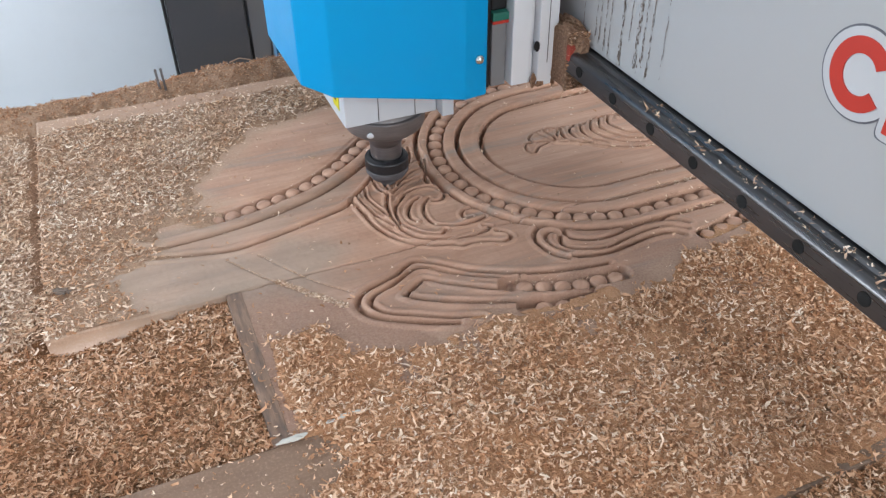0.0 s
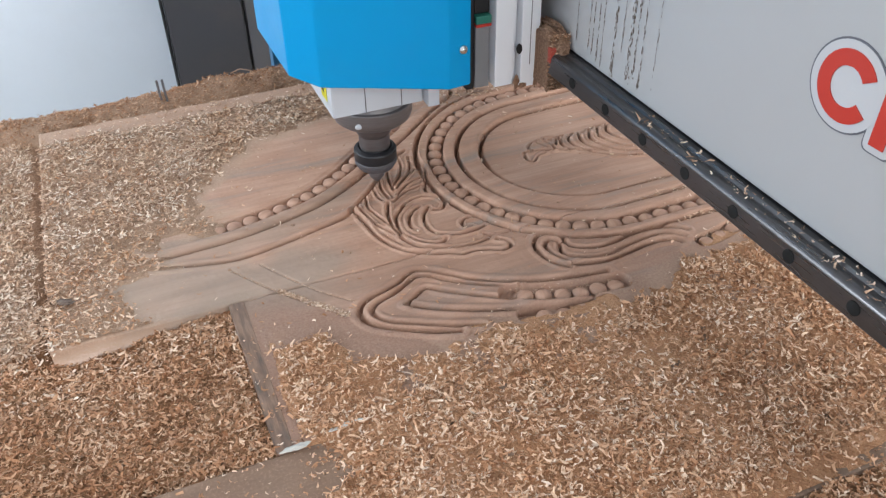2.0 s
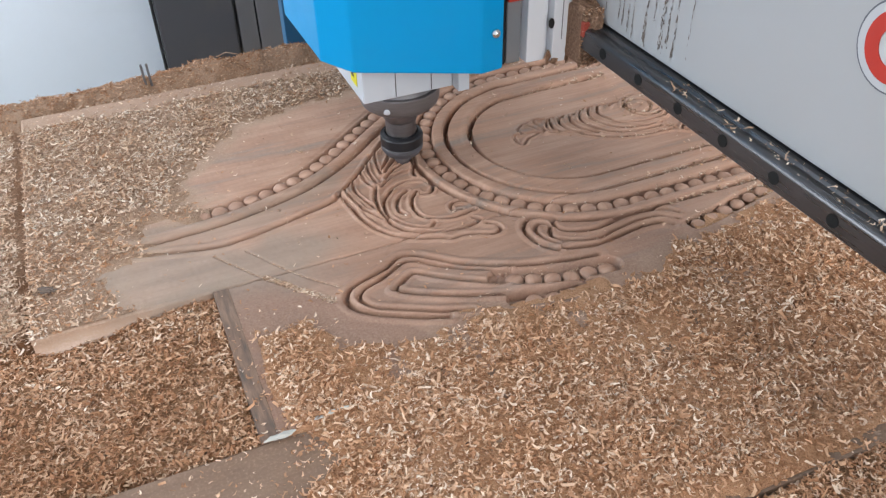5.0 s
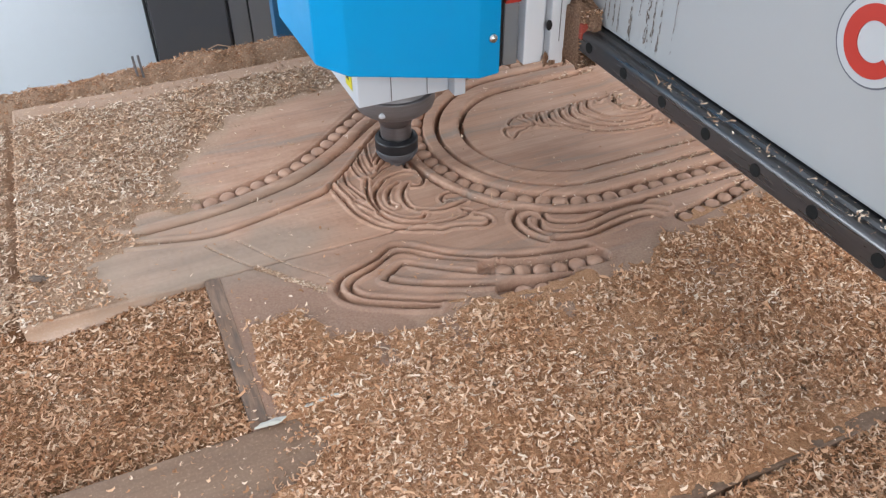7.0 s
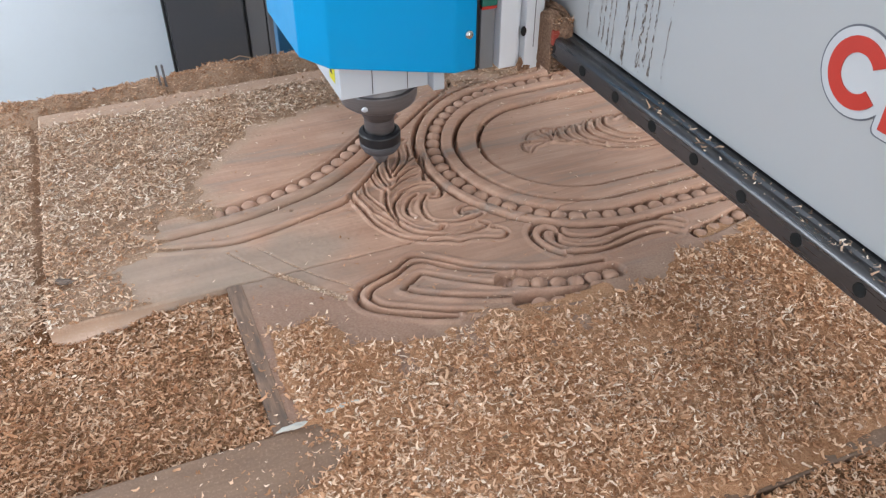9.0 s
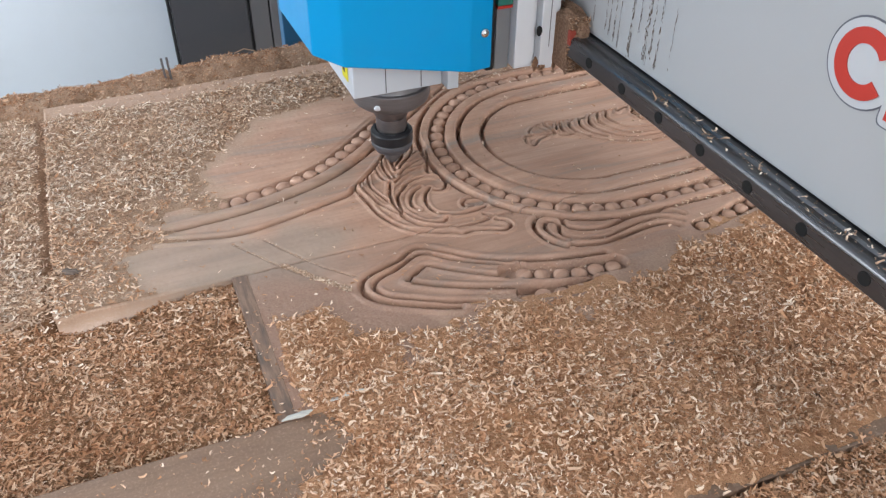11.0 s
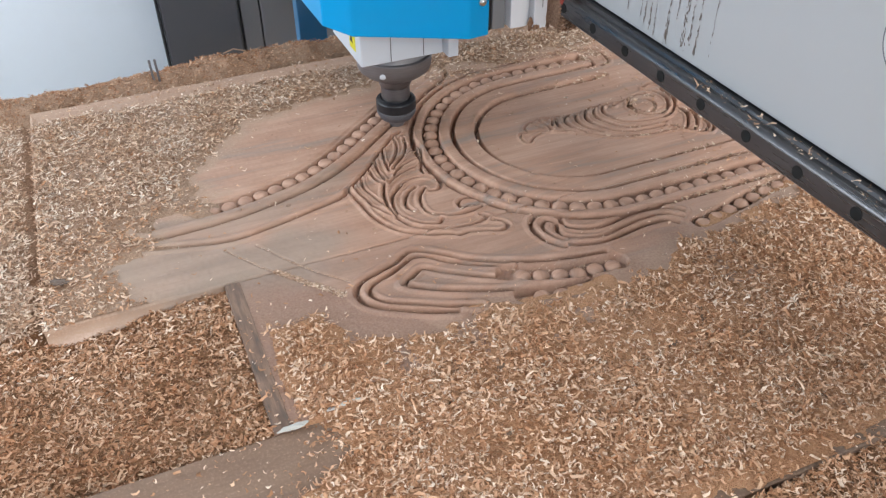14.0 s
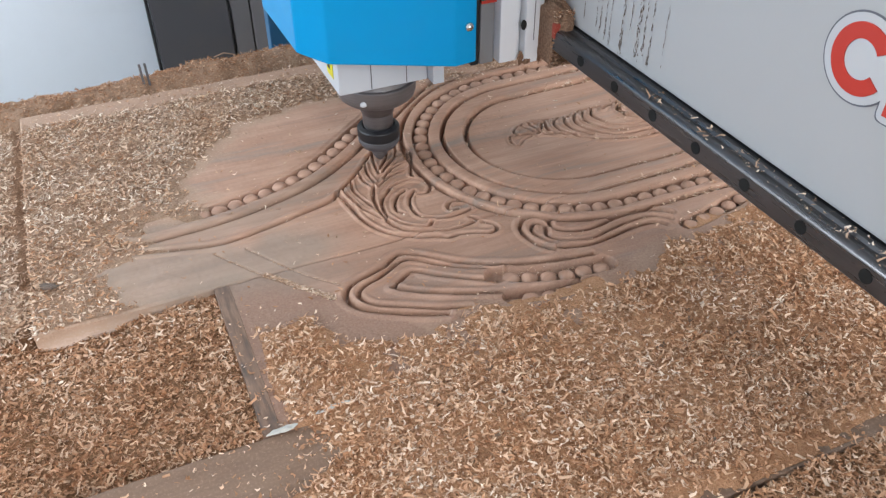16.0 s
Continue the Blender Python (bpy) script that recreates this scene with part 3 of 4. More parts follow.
def cover(x, y, shift=0.0):
    """How thickly the shavings lie, 0 bare to 1 full."""
    ring = np.array(CLEAR + CLEAR[:1], float) / 1000
    d, s = distance(x, y, ring, 0.12)
    inside = np.zeros(x.shape, bool)
    for (ax, ay), (bx, by) in zip(ring, ring[1:]):
        hit = ((ay > y) != (by > y)) & (x < (bx - ax) * (y - ay) / (by - ay + 1e-12) + ax)
        inside ^= hit
    sd = np.where(inside, -d, d) + 0.012 * smooth_noise(x, y, 0.035, 21) + 0.006 * smooth_noise(x, y, 0.012, 22)
    c = step(-0.020 + shift, 0.026 + shift, sd)
    # bare strips along the board edges and on the front board's end
    c = c * (0.55 + 0.45 * step(0.004, 0.024, y - EDGE_Y[0] + 0.008 * smooth_noise(x, y, 0.03, 23)) + (y < EDGE_Y[0]) * 0.45)
    bare = (y < EDGE_Y[1]) & (y > EDGE_Y[0])
    c = np.where(bare, c * (0.03 + 0.97 * step(0.02, 0.14, x + 0.55 * (EDGE_Y[1] - y) + 0.03 * smooth_noise(x, y, 0.04, 24))), c)
    strip = (x > 0.040) & (y > EDGE_Y[1]) & (y < EDGE_Y[2])
    c = np.where(strip, c * (0.10 + 0.90 * step(0.018, 0.026, x - 0.040 + 0.006 * smooth_noise(x, y, 0.02, 25))), c)
    back = (y > 1.11) & (y < EDGE_Y[3])
    c = np.where(back, c * (0.12 + 0.88 * (1 - step(1.128, 1.145, y + 0.008 * smooth_noise(x, y, 0.03, 26)))), c)
    thin = 0.72 + 0.28 * step(-0.35, 0.1, smooth_noise(x, y, 0.05, 27))
    return np.clip(c, 0, 1) * thin


def on_board(x, y):
    a = (x > -0.137) & (y > EDGE_Y[2]) & (y < EDGE_Y[3])
    b = (x > 0.040) & (y > EDGE_Y[1] - 0.002) & (y <= EDGE_Y[2])
    c = (y > EDGE_Y[0]) & (y <= EDGE_Y[1])
    return a | b | c


def bed_level(x, y):
    """The top of the sawdust that lies on the bed, off the boards."""
    pit = -0.024 + 0.016 * step(-0.12, 0.03, x) + 0.006 * step(0.66, 0.52, y)
    left = -0.012 + 0.008 * step(-0.17, -0.26, x)
    heap = -0.028 + 0.004 * smooth_noise(x, y, 0.017, 37) + 0.030 * np.exp(-((y - 1.222) / 0.045) ** 2) * (0.75 + 0.5 * step(-0.1, 0.25, x) + 0.10 * smooth_noise(x, y * 0.2, 0.035, 35))
    front = -0.002 - 0.016 * step(0.255, 0.08, y)
    blend = step(-0.105, -0.175, x)
    pit = np.where(y < EDGE_Y[2], pit * (1 - blend) + left * blend, pit)
    left = np.where(y < EDGE_Y[2], pit, left)
    z = np.where(y > EDGE_Y[3], heap, np.where(y < EDGE_Y[0], front, np.where(x < -0.137, left, pit)))
    z = np.where((x < -0.137) & (y > 1.10), np.maximum(z, heap) * step(1.10, 1.17, y) + z * (1 - step(1.10, 1.17, y)), z)
    gap = np.minimum(np.abs(x + 0.137) + 1.0 * (y < EDGE_Y[2]) + 1.0 * (y > EDGE_Y[3]), 0.003 + 2.2 * np.abs(y - EDGE_Y[0]) + 0.012 * step(0.40, 0.46, x))
    z = z - 0.016 * np.exp(-(gap / 0.010) ** 2)
    return z + 0.0030 * smooth_noise(x, y, 0.022, 31) + 0.0016 * smooth_noise(x, y, 0.008, 32)


def dust_level(x, y):
    c = cover(x, y)
    top = -0.0030 + 0.0052 * c + c * (0.0018 * smooth_noise(x, y, 0.018, 33) + 0.0010 * smooth_noise(x, y, 0.006, 34))
    return np.where(on_board(x, y), top, bed_level(x, y)), c


def sawdust_layer():
    x0, x1, y0, y1, cell = -0.74, 0.84, 0.0, 1.272, 0.0030
    nx, ny = int((x1 - x0) / cell), int((y1 - y0) / cell)
    gx, gy = np.meshgrid(np.linspace(x0, x1, nx), np.linspace(y0, y1, ny))
    z, c = dust_level(gx, gy)
    ok = (c > 0.10) | ~on_board(gx, gy)
    idx = np.arange(nx * ny).reshape(ny, nx)
    q = np.stack([idx[:-1, :-1], idx[:-1, 1:], idx[1:, 1:], idx[1:, :-1]], -1)
    board = on_board(gx, gy)
    keep = ok[:-1, :-1] & ok[1:, 1:] & ok[1:, :-1] & ok[:-1, 1:]
    same = (board[:-1, :-1] == board[1:, 1:]) & (board[1:, :-1] == board[:-1, 1:]) & (board[:-1, :-1] == board[1:, :-1])
    verts = np.stack([gx, gy, z], -1).reshape(-1, 3)
    mid = gy[:-1, :-1] + 0.02 * smooth_noise(gx, gy, 0.03, 36)[:-1, :-1]
    rust = ~board[:-1, :-1] & (mid < 0.72)
    pale = ((mid > EDGE_Y[2] - 0.03) & board[:-1, :-1]) | (mid > EDGE_Y[3] - 0.02) | ((mid > 0.72) & (gx[:-1, :-1] < -0.13))
    for name, sel, mat, label in (("sawdust", pale, M_DUST, "fine pale sawdust lying over the carved boards"),
                                  ("sawdust", ~pale & ~rust, M_BROWN_DUST, "fine brown sawdust lying over the front boards"),
                                  ("sawdust", rust, M_RUST_DUST, "rust-brown sawdust lying over the bed")):
        ob = mesh_from(name, verts, q[keep & same & sel].reshape(-1), 4, mat, smooth=True)
        bm = bmesh.new()
        bm.from_mesh(ob.data)
        bmesh.ops.delete(bm, geom=[v for v in bm.verts if not v.link_faces], context="VERTS")
        bm.to_mesh(ob.data)
        bm.free()
        tagged(ob, label, "sawdust", kind="stuff")


def shavings(name, x, y, z, rng, length, mat, parent=None, bend=1.0):
    """Many curled strips, three bends each, at the given places."""
    n = len(x)
    ln = length * np.clip(rng.lognormal(0, 0.36, n), 0.4, 2.0)
    wd = np.clip(ln * rng.uniform(0.13, 0.34, n), 0.0006, 0.0026)
    curl = bend * (0.9 + rng.gamma(2.2, 0.75, n)) * np.sign(rng.normal(size=n))
    yaw, pitch, lean = rng.uniform(0, 2 * np.pi, n), rng.normal(0.0, 0.24, n), rng.normal(0, 0.45, n)
    k = 4
    s = np.linspace(-0.5, 0.5, k)[None, :]
    ang = curl[:, None] * s + rng.normal(0, 0.26, (n, k))
    tilt = rng.normal(0.0, 0.55, n)[:, None]
    rad = (ln / curl)[:, None]
    lx, dev = np.sin(ang) * rad, (1 - np.cos(ang)) * rad
    ly, lz = dev * np.cos(tilt), np.abs(dev * np.sin(tilt))
    tip = np.clip(1 - 0.75 * (2 * np.abs(s)) ** 2 * rng.uniform(0.2, 1.2, (n, k)) + rng.normal(0, 0.18, (n, k)), 0.08, 1.5)
    wy = wd[:, None] * 0.5 * tip
    P = np.empty((n, k, 2, 3))
    for e, sg in ((0, -1), (1, 1)):
        a, b, c = lx, ly + sg * wy * np.cos(lean)[:, None], lz + sg * wy * np.sin(lean)[:, None]
        cp, sp = np.cos(pitch)[:, None], np.sin(pitch)[:, None]
        a, c = a * cp - c * sp, a * sp + c * cp
        cy, sy = np.cos(yaw)[:, None], np.sin(yaw)[:, None]
        P[:, :, e, 0], P[:, :, e, 1], P[:, :, e, 2] = a * cy - b * sy + x[:, None], a * sy + b * cy + y[:, None], c + z[:, None]
    base = np.arange(n)[:, None] * (2 * k)
    j = np.arange(k - 1)[None, :] * 2
    q = np.stack([base + j, base + j + 2, base + j + 3, base + j + 1], -1).reshape(-1)
    return mesh_from(name, P.reshape(-1, 3), q, 4, mat, parent, smooth=True)


def scatter_shavings():
    rng = np.random.default_rng(4)
    n = 440000
    x, y = rng.uniform(-0.42, 0.82, n), rng.uniform(0.10, 1.262, n)
    keep = x > -0.42 + 0.55 * (0.75 - y)
    x, y = x[keep], y[keep]
    z, c = dust_level(x, y)
    board = on_board(x, y)
    back = board & (y > EDGE_Y[2])
    patchy = 0.40 + 0.60 * step(-0.35, 0.25, smooth_noise(x, y, 0.045, 46) + 0.5 * smooth_noise(x, y, 0.015, 47))
    dens = np.where(board, cover(x, y, 0.014) * np.where(back, 0.95 * (0.35 + 0.65 * patchy), 0.84 * (0.35 + 0.65 * patchy)), 0.70)
    fall = 0.012 + 0.10 * step(0.60, 0.80, x) + 0.55 * step(0.985, 1.04, y) * step(0.36, 0.50, x)
    dens = np.where(board, np.maximum(dens, fall * (0.3 + 0.7 * (smooth_noise(x, y, 0.02, 41) > 0.1))), dens)
    dens *= np.where(back, 1 - 0.35 * step(0.95, 0.78, y + 0.04 * smooth_noise(x, y, 0.06, 49)) * step(0.10, 0.0, x), 1)
    dens *= np.where(board & (y < EDGE_Y[1]), 0.25 + 0.75 * step(0.006, 0.026, y - EDGE_Y[0] + 0.008 * smooth_noise(x, y, 0.03, 23)), 1)
    heap = y > EDGE_Y[3]
    dens = np.where(heap, 0.60, dens)
    dens *= np.where((x + 0.137 < 0) & (x + 0.137 > -0.014) & (y > EDGE_Y[2]), 0.12, 1)
    sel = rng.uniform(0, 1, len(x)) < dens
    x, y, z, c, board, heap, back = (a[sel] for a in (x, y, z, c, board, heap, back))
    z = np.where(board & (c < 0.3), relief(x, y) + 0.0012, z) + rng.uniform(-0.0009, 0.0030, len(x)) * np.where(c > 0.5, 1, 0.2)
    size = np.where(heap, 0.0044, np.where(back, 0.0064, 0.0070)) * np.where(board & (c < 0.3), 0.75, 1)
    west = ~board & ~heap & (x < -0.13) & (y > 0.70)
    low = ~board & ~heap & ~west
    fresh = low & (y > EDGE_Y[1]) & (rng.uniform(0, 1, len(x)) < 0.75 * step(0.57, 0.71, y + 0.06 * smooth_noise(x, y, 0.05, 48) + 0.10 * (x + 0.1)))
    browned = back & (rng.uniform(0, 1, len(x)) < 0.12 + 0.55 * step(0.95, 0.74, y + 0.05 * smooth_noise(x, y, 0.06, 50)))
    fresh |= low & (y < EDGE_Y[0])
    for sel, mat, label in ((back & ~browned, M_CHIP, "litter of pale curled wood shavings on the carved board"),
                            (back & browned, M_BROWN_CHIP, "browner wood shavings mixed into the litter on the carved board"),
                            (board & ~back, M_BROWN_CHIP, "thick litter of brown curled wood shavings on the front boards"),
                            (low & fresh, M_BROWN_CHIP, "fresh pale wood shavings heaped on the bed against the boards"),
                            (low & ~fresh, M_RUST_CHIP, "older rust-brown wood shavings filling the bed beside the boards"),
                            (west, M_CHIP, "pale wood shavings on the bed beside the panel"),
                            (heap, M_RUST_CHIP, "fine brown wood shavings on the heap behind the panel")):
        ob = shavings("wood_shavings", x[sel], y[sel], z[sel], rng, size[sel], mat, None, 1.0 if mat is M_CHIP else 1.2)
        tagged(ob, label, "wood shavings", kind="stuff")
    # loose wisps along the crest of the heap
    px, py = rng.uniform(-0.30, 0.34, 420), rng.normal(1.228, 0.012, 420)
    ob = shavings("shaving_wisps", px, py, dust_level(px, py)[0] + rng.uniform(0.001, 0.005, 420), rng, 0.0068, M_RUST_CHIP, None, 1.3)
    tagged(ob, "loose curled wisps along the crest of the sawdust heap", "wood shavings", kind="stuff")
    # tufts hanging over the panel's corner
    for tx, ty, spread, count in ((-0.145, 0.760, 0.008, 90), (-0.152, 0.738, 0.007, 80), (-0.129, 0.757, 0.009, 90), (-0.143, 0.720, 0.007, 50), (-0.132, 0.690, 0.006, 30), (-0.160, 0.700, 0.012, 60)):
        px, py = tx + rng.normal(0, spread, count), ty + rng.normal(0, spread, count)
        pz = np.where(px > -0.137, 0.003, -0.006) + rng.uniform(0, 0.008, count) * np.exp(-np.hypot(px - tx, py - ty) / spread)
        ob = shavings("shaving_tuft", px, py, pz, rng, 0.0070, M_CHIP, None, 1.0)
        tagged(ob, "tuft of pale shavings on the panel's corner", "wood shavings", kind="stuff")
    # crumbs along the scored lines
    line = np.array([(0.094, 0.690), (0.122, 0.657), (0.152, 0.622)])
    at = along(line, 0.00010)
    px, py = at[:, 0] + rng.normal(0, 0.0016, len(at)), at[:, 1] + rng.normal(0, 0.0016, len(at))
    ob = shavings("crumbs", px, py, relief(px, py) + rng.uniform(0.0003, 0.0016, len(px)), rng, 0.0035, M_CHIP)
    tagged(ob, "pale crumbs along a scored line", "wood crumbs", kind="stuff")
    # pale dust lying in the two scored lines
    for line in ([(53, 748), (93, 691), (120, 660)], [(87, 744), (127, 683), (165, 641)]):
        at = along(curve(line), 0.00040)
        px, py = at[:, 0] + rng.normal(0, 0.0006, len(at)), at[:, 1] + rng.normal(0, 0.0006, len(at))
        sel = smooth_noise(px, py, 0.012, 53) > -0.45
        ob = shavings("crumbs", px[sel], py[sel], relief(px[sel], py[sel]) + 0.0004, rng, 0.0016, M_CHIP)
        tagged(ob, "fine pale dust lying in a scored line", "wood crumbs", kind="stuff")
    # fringe of dust and crumbs on the carved edges
    px, py = rng.uniform(0.0, 0.78, 240000), rng.uniform(0.54, 1.05, 240000)
    h = relief(px, py)
    often = 0.26 + 0.25 * (px > 0.20) * (px < 0.35) * (py > 0.70) * (py < 0.92) + 0.55 * step(0.55, 0.70, px) * step(0.80, 0.68, py) + 0.85 * step(0.92, 0.98, py) * step(0.40, 0.56, px) + 0.40 * step(0.50, 0.62, px)
    field = np.hypot(np.minimum(px - U_CENTRE[0], 0), py - U_CENTRE[1]) < 0.114
    sel = (h < np.where(field, -0.0046, -0.0022)) & (h > -0.0105) & (rng.uniform(0, 1, len(px)) < 1.25 * often) & (smooth_noise(px, py, 0.016, 44) > -0.1)
    ob = shavings("crumbs", px[sel], py[sel], h[sel] + 0.0012 + 0.0025 * step(0.50, 0.62, px[sel]), rng, 0.0029 + 0.0026 * step(0.50, 0.62, px[sel]), M_CHIP)
    tagged(ob, "fine splinters clinging to the carved edges", "wood crumbs", kind="stuff")


def small_litter():
    """A long loose splinter on the heap, and two bent bed screws."""
    bm = bmesh.new()
    pts = [(0.150, 1.232, 0.012), (0.166, 1.231, 0.017), (0.182, 1.229, 0.012), (0.192, 1.228, 0.004)]
    tube(bm, pts, 0.0008)
    tagged(part("splinter", bm, M_CHIP), "thin pale splinter sticking out of the sawdust", "splinter")
    bm = bmesh.new()
    bmesh.ops.create_icosphere(bm, subdivisions=3, radius=1.0)
    for v in bm.verts:
        n = noise.fractal(v.co * 2.2, 0.8, 2.0, 4)
        v.co = Vector((v.co.x * 0.0095, v.co.y * 0.0042, v.co.z * 0.0028)) * (1 + 0.45 * n)
        v.co = Matrix.Rotation(radians(-28), 3, "Z") @ v.co + Vector((-0.118, 0.756, 0.0062))
    tagged(part("bark_flake", bm, M_FLAKE, smooth=True), "dark grey bark flake lying in the shavings", "bark flake")
    for dx in (0.0, 0.008):
        bm = bmesh.new()
        tube(bm, [(0.0395 + dx, 1.212, -0.02), (0.0385 + dx, 1.212, 0.012), (0.0380 + dx, 1.212, 0.030)], 0.0018, 10)
        tagged(part("steel_pin", bm, M_STEEL, smooth=True), "thin steel pin standing in the sawdust heap", "pin", "pins behind the panel")


def tube(bm, pts, r, seg=6):
    pts = [Vector(p) for p in pts]
    rings = []
    for i, p in enumerate(pts):
        d = (pts[min(i + 1, len(pts) - 1)] - pts[max(i - 1, 0)]).normalized()
        u = d.orthogonal().normalized()
        v = d.cross(u)
        rings.append([bm.verts.new(p + r * (u * math.cos(2 * math.pi * k / seg) + v * math.sin(2 * math.pi * k / seg))) for k in range(seg)])
    for a, b in zip(rings, rings[1:]):
        for k in range(seg):
            bm.faces.new((a[k], a[(k + 1) % seg], b[(k + 1) % seg], b[k]))
    bm.faces.new(rings[0][::-1])
    bm.faces.new(rings[-1])
    bmesh.ops.recalc_face_normals(bm, faces=bm.faces)


# ---- the gantry ----
RAIL_X, PANEL_X, RAIL_Z = 0.4367, 0.459, 0.200


def yz_sheet(loop, x, thick):
    """A flat sheet on the gantry's face from a loop of (y, z)."""
    return prism([(x, y, z) for y, z in loop], [(x - thick, y, z) for y, z in loop])


def letter_c(c, ry, rz, stroke, a0, a1, n=40):
    out, inn = [], []
    for i in range(n + 1):
        a = a0 + (a1 - a0) * i / n
        out.append((c[0] - ry * math.cos(a), c[1] + rz * math.sin(a)))
        inn.append((c[0] - (ry - stroke) * math.cos(a), c[1] + (rz - stroke) * math.sin(a)))
    return out, inn


def strip_sheet(out, inn, x, thick):
    bm = bmesh.new()
    rows = [[bm.verts.new((xx, y, z)) for y, z in line] for line in (out, inn) for xx in (x, x - thick)]
    ob, of, ib, iff = rows
    for i in range(len(out) - 1):
        bm.faces.new((of[i], of[i + 1], iff[i + 1], iff[i]))
        bm.faces.new((ob[i], ob[i + 1], of[i + 1], of[i]))
        bm.faces.new((ib[i], ib[i + 1], iff[i + 1], iff[i]))
    for i in (0, -1):
        bm.faces.new((ob[i], of[i], iff[i], ib[i]))
    bmesh.ops.recalc_face_normals(bm, faces=bm.faces)
    return bm


def gantry():
    g = empty("gantry", "white steel router gantry with a dark linear rail", "machine gantry")
    part("beam", boxed(PANEL_X, 0.62, -0.42, 1.46, 0.2135, 0.80, 0.003), M_PANEL, g, "white enamelled steel beam")
    part("rail_seat", boxed(PANEL_X, 0.60, -0.42, 1.46, 0.178, 0.2120, 0.001), M_BLACK, g, "dark machined rail seat")
    # profile of the rail: grooved flanks and chamfered shoulders
    half = 0.0118
    shoulder = [(RAIL_X + 0.0050 - 0.0050 * math.cos(a * math.pi / 12), half - 0.0050 + 0.0050 * math.sin(a * math.pi / 12)) for a in range(7)]
    prof = [(RAIL_X, -half + 0.002), *shoulder, (RAIL_X + 0.008, half), (RAIL_X + 0.011, half - 0.002),
            (RAIL_X + 0.015, half - 0.002), (RAIL_X + 0.017, half), (PANEL_X + 0.001, half), (PANEL_X + 0.001, -half), (RAIL_X + 0.002, -half)]
    rail = part("linear_rail", prism([(x, -0.40, RAIL_Z + z) for x, z in prof], [(x, 1.42, RAIL_Z + z) for x, z in prof]), M_RAIL, g, "dark steel linear rail", smooth=True)
    y = 0.5828 - 15 * 0.0622
    while y < 1.38:
        bm = bmesh.new()
        # disc in place of a bolt hole; the hole's shade is its black colour
        bmesh.ops.create_cone(bm, cap_ends=True, segments=24, radius1=0.0057, radius2=0.0055, depth=0.0012,
                              matrix=Matrix.Translation((RAIL_X - 0.0001, y, RAIL_Z)) @ Matrix.Rotation(radians(-90), 4, "Y"))
        part("bolt_hole_disc", bm, M_HOLE, rail)
        y += 0.0622
    # far leg
    leg = [(0.283, -0.45), (0.336, -0.45), (0.336, 0.02), (0.50, 0.16), (0.62, 0.21), (0.62, 0.60), (0.46, 0.60), (0.40, 0.45), (0.283, 0.20)]
    part("leg", prism([(x, 1.44, z) for x, z in leg], [(x, 1.47, z) for x, z in leg], 0.002), M_NAVY, g, "dark blue enamelled far leg")
    # letters with their pale backing
    c = (0.3465, 0.324)
    for ry, rz, x, mat, lab in ((0.0322, 0.0322, PANEL_X - 0.0002, M_CONTOUR, "thin dark outline"), (0.0308, 0.0308, PANEL_X - 0.0006, M_OUTLINE, "silver backing")):
        n = 40
        loop = [(c[0] - ry * math.cos(2 * math.pi * i / n), c[1] + rz * math.sin(2 * math.pi * i / n)) for i in range(n)]
        part("letter_backing", yz_sheet(loop, x, 0.0004), mat, g, lab)
    for grow, x, mat, lab in ((0.0062, PANEL_X - 0.0002, M_CONTOUR, "thin dark outline"), (0.0050, PANEL_X - 0.0006, M_OUTLINE, "silver backing")):
        loop = rounded([(0.3175 + grow, 0.2965 - grow), (0.3055 - grow, 0.2965 - grow), (0.3040 - grow, 0.352 + grow), (0.3160 + grow, 0.352 + grow)], 0.006)
        part("letter_backing", yz_sheet(loop, x + 0.0001, 0.0004), mat, g, lab)
    part("letter_c", strip_sheet(*letter_c(c, 0.0244, 0.0250, 0.0110, radians(30), radians(325)), PANEL_X - 0.0010, 0.0008), M_RED, g, "red vinyl letter C")
    part("letter_stem", yz_sheet([(0.3175, 0.2965), (0.3055, 0.2965), (0.3040, 0.352), (0.3160, 0.352)], PANEL_X - 0.0010, 0.0008), M_RED, g, "red vinyl letter stem")
    # dried drips on the beam
    rng = random.Random(7)
    for y, z0, z1, w, thick in ((0.613, 0.217, 0.42, 0.0036, 1.0), (0.587, 0.222, 0.42, 0.0052, 1.0), (0.578, 0.230, 0.42, 0.0026, 0.7), (0.600, 0.246, 0.42, 0.0016, 0.5),
                                (0.641, 0.222, 0.42, 0.0014, 0.8), (0.650, 0.226, 0.42, 0.0016, 0.9), (0.633, 0.219, 0.42, 0.0014, 0.8), (0.657, 0.229, 0.42, 0.0014, 0.7),
                                (0.680, 0.228, 0.42, 0.0012, 1.0), (0.568, 0.220, 0.40, 0.0022, 0.5), (0.548, 0.226, 0.40, 0.0016, 0.25)):
        bm = bmesh.new()
        z = z0
        while z < z1:
            foot = 1.0 + 0.9 * max(0.0, 1 - (z - z0) / 0.012)
            for k in range(rng.choice((1, 2, 3))):
                if rng.random() > thick:
                    continue
                ln, ww = rng.uniform(0.0012, 0.0058), min(max(w, 0.002), 0.0032) * rng.uniform(0.14, 0.50)
                yo, zo = y + rng.uniform(-0.5, 0.5) * w * foot, z + rng.uniform(-0.002, 0.002)
                loop = [(yo - ww * 0.5, zo + ln * 0.2), (yo, zo), (yo + ww * 0.5, zo + ln * 0.3), (yo + ww * rng.uniform(0.2, 0.5), zo + ln), (yo - ww * rng.uniform(0.2, 0.5), zo + ln * 0.9)]
                f = [bm.verts.new((PANEL_X - 0.0004 - 0.00004 * k, p, q)) for p, q in loop]
                bm.faces.new(f)
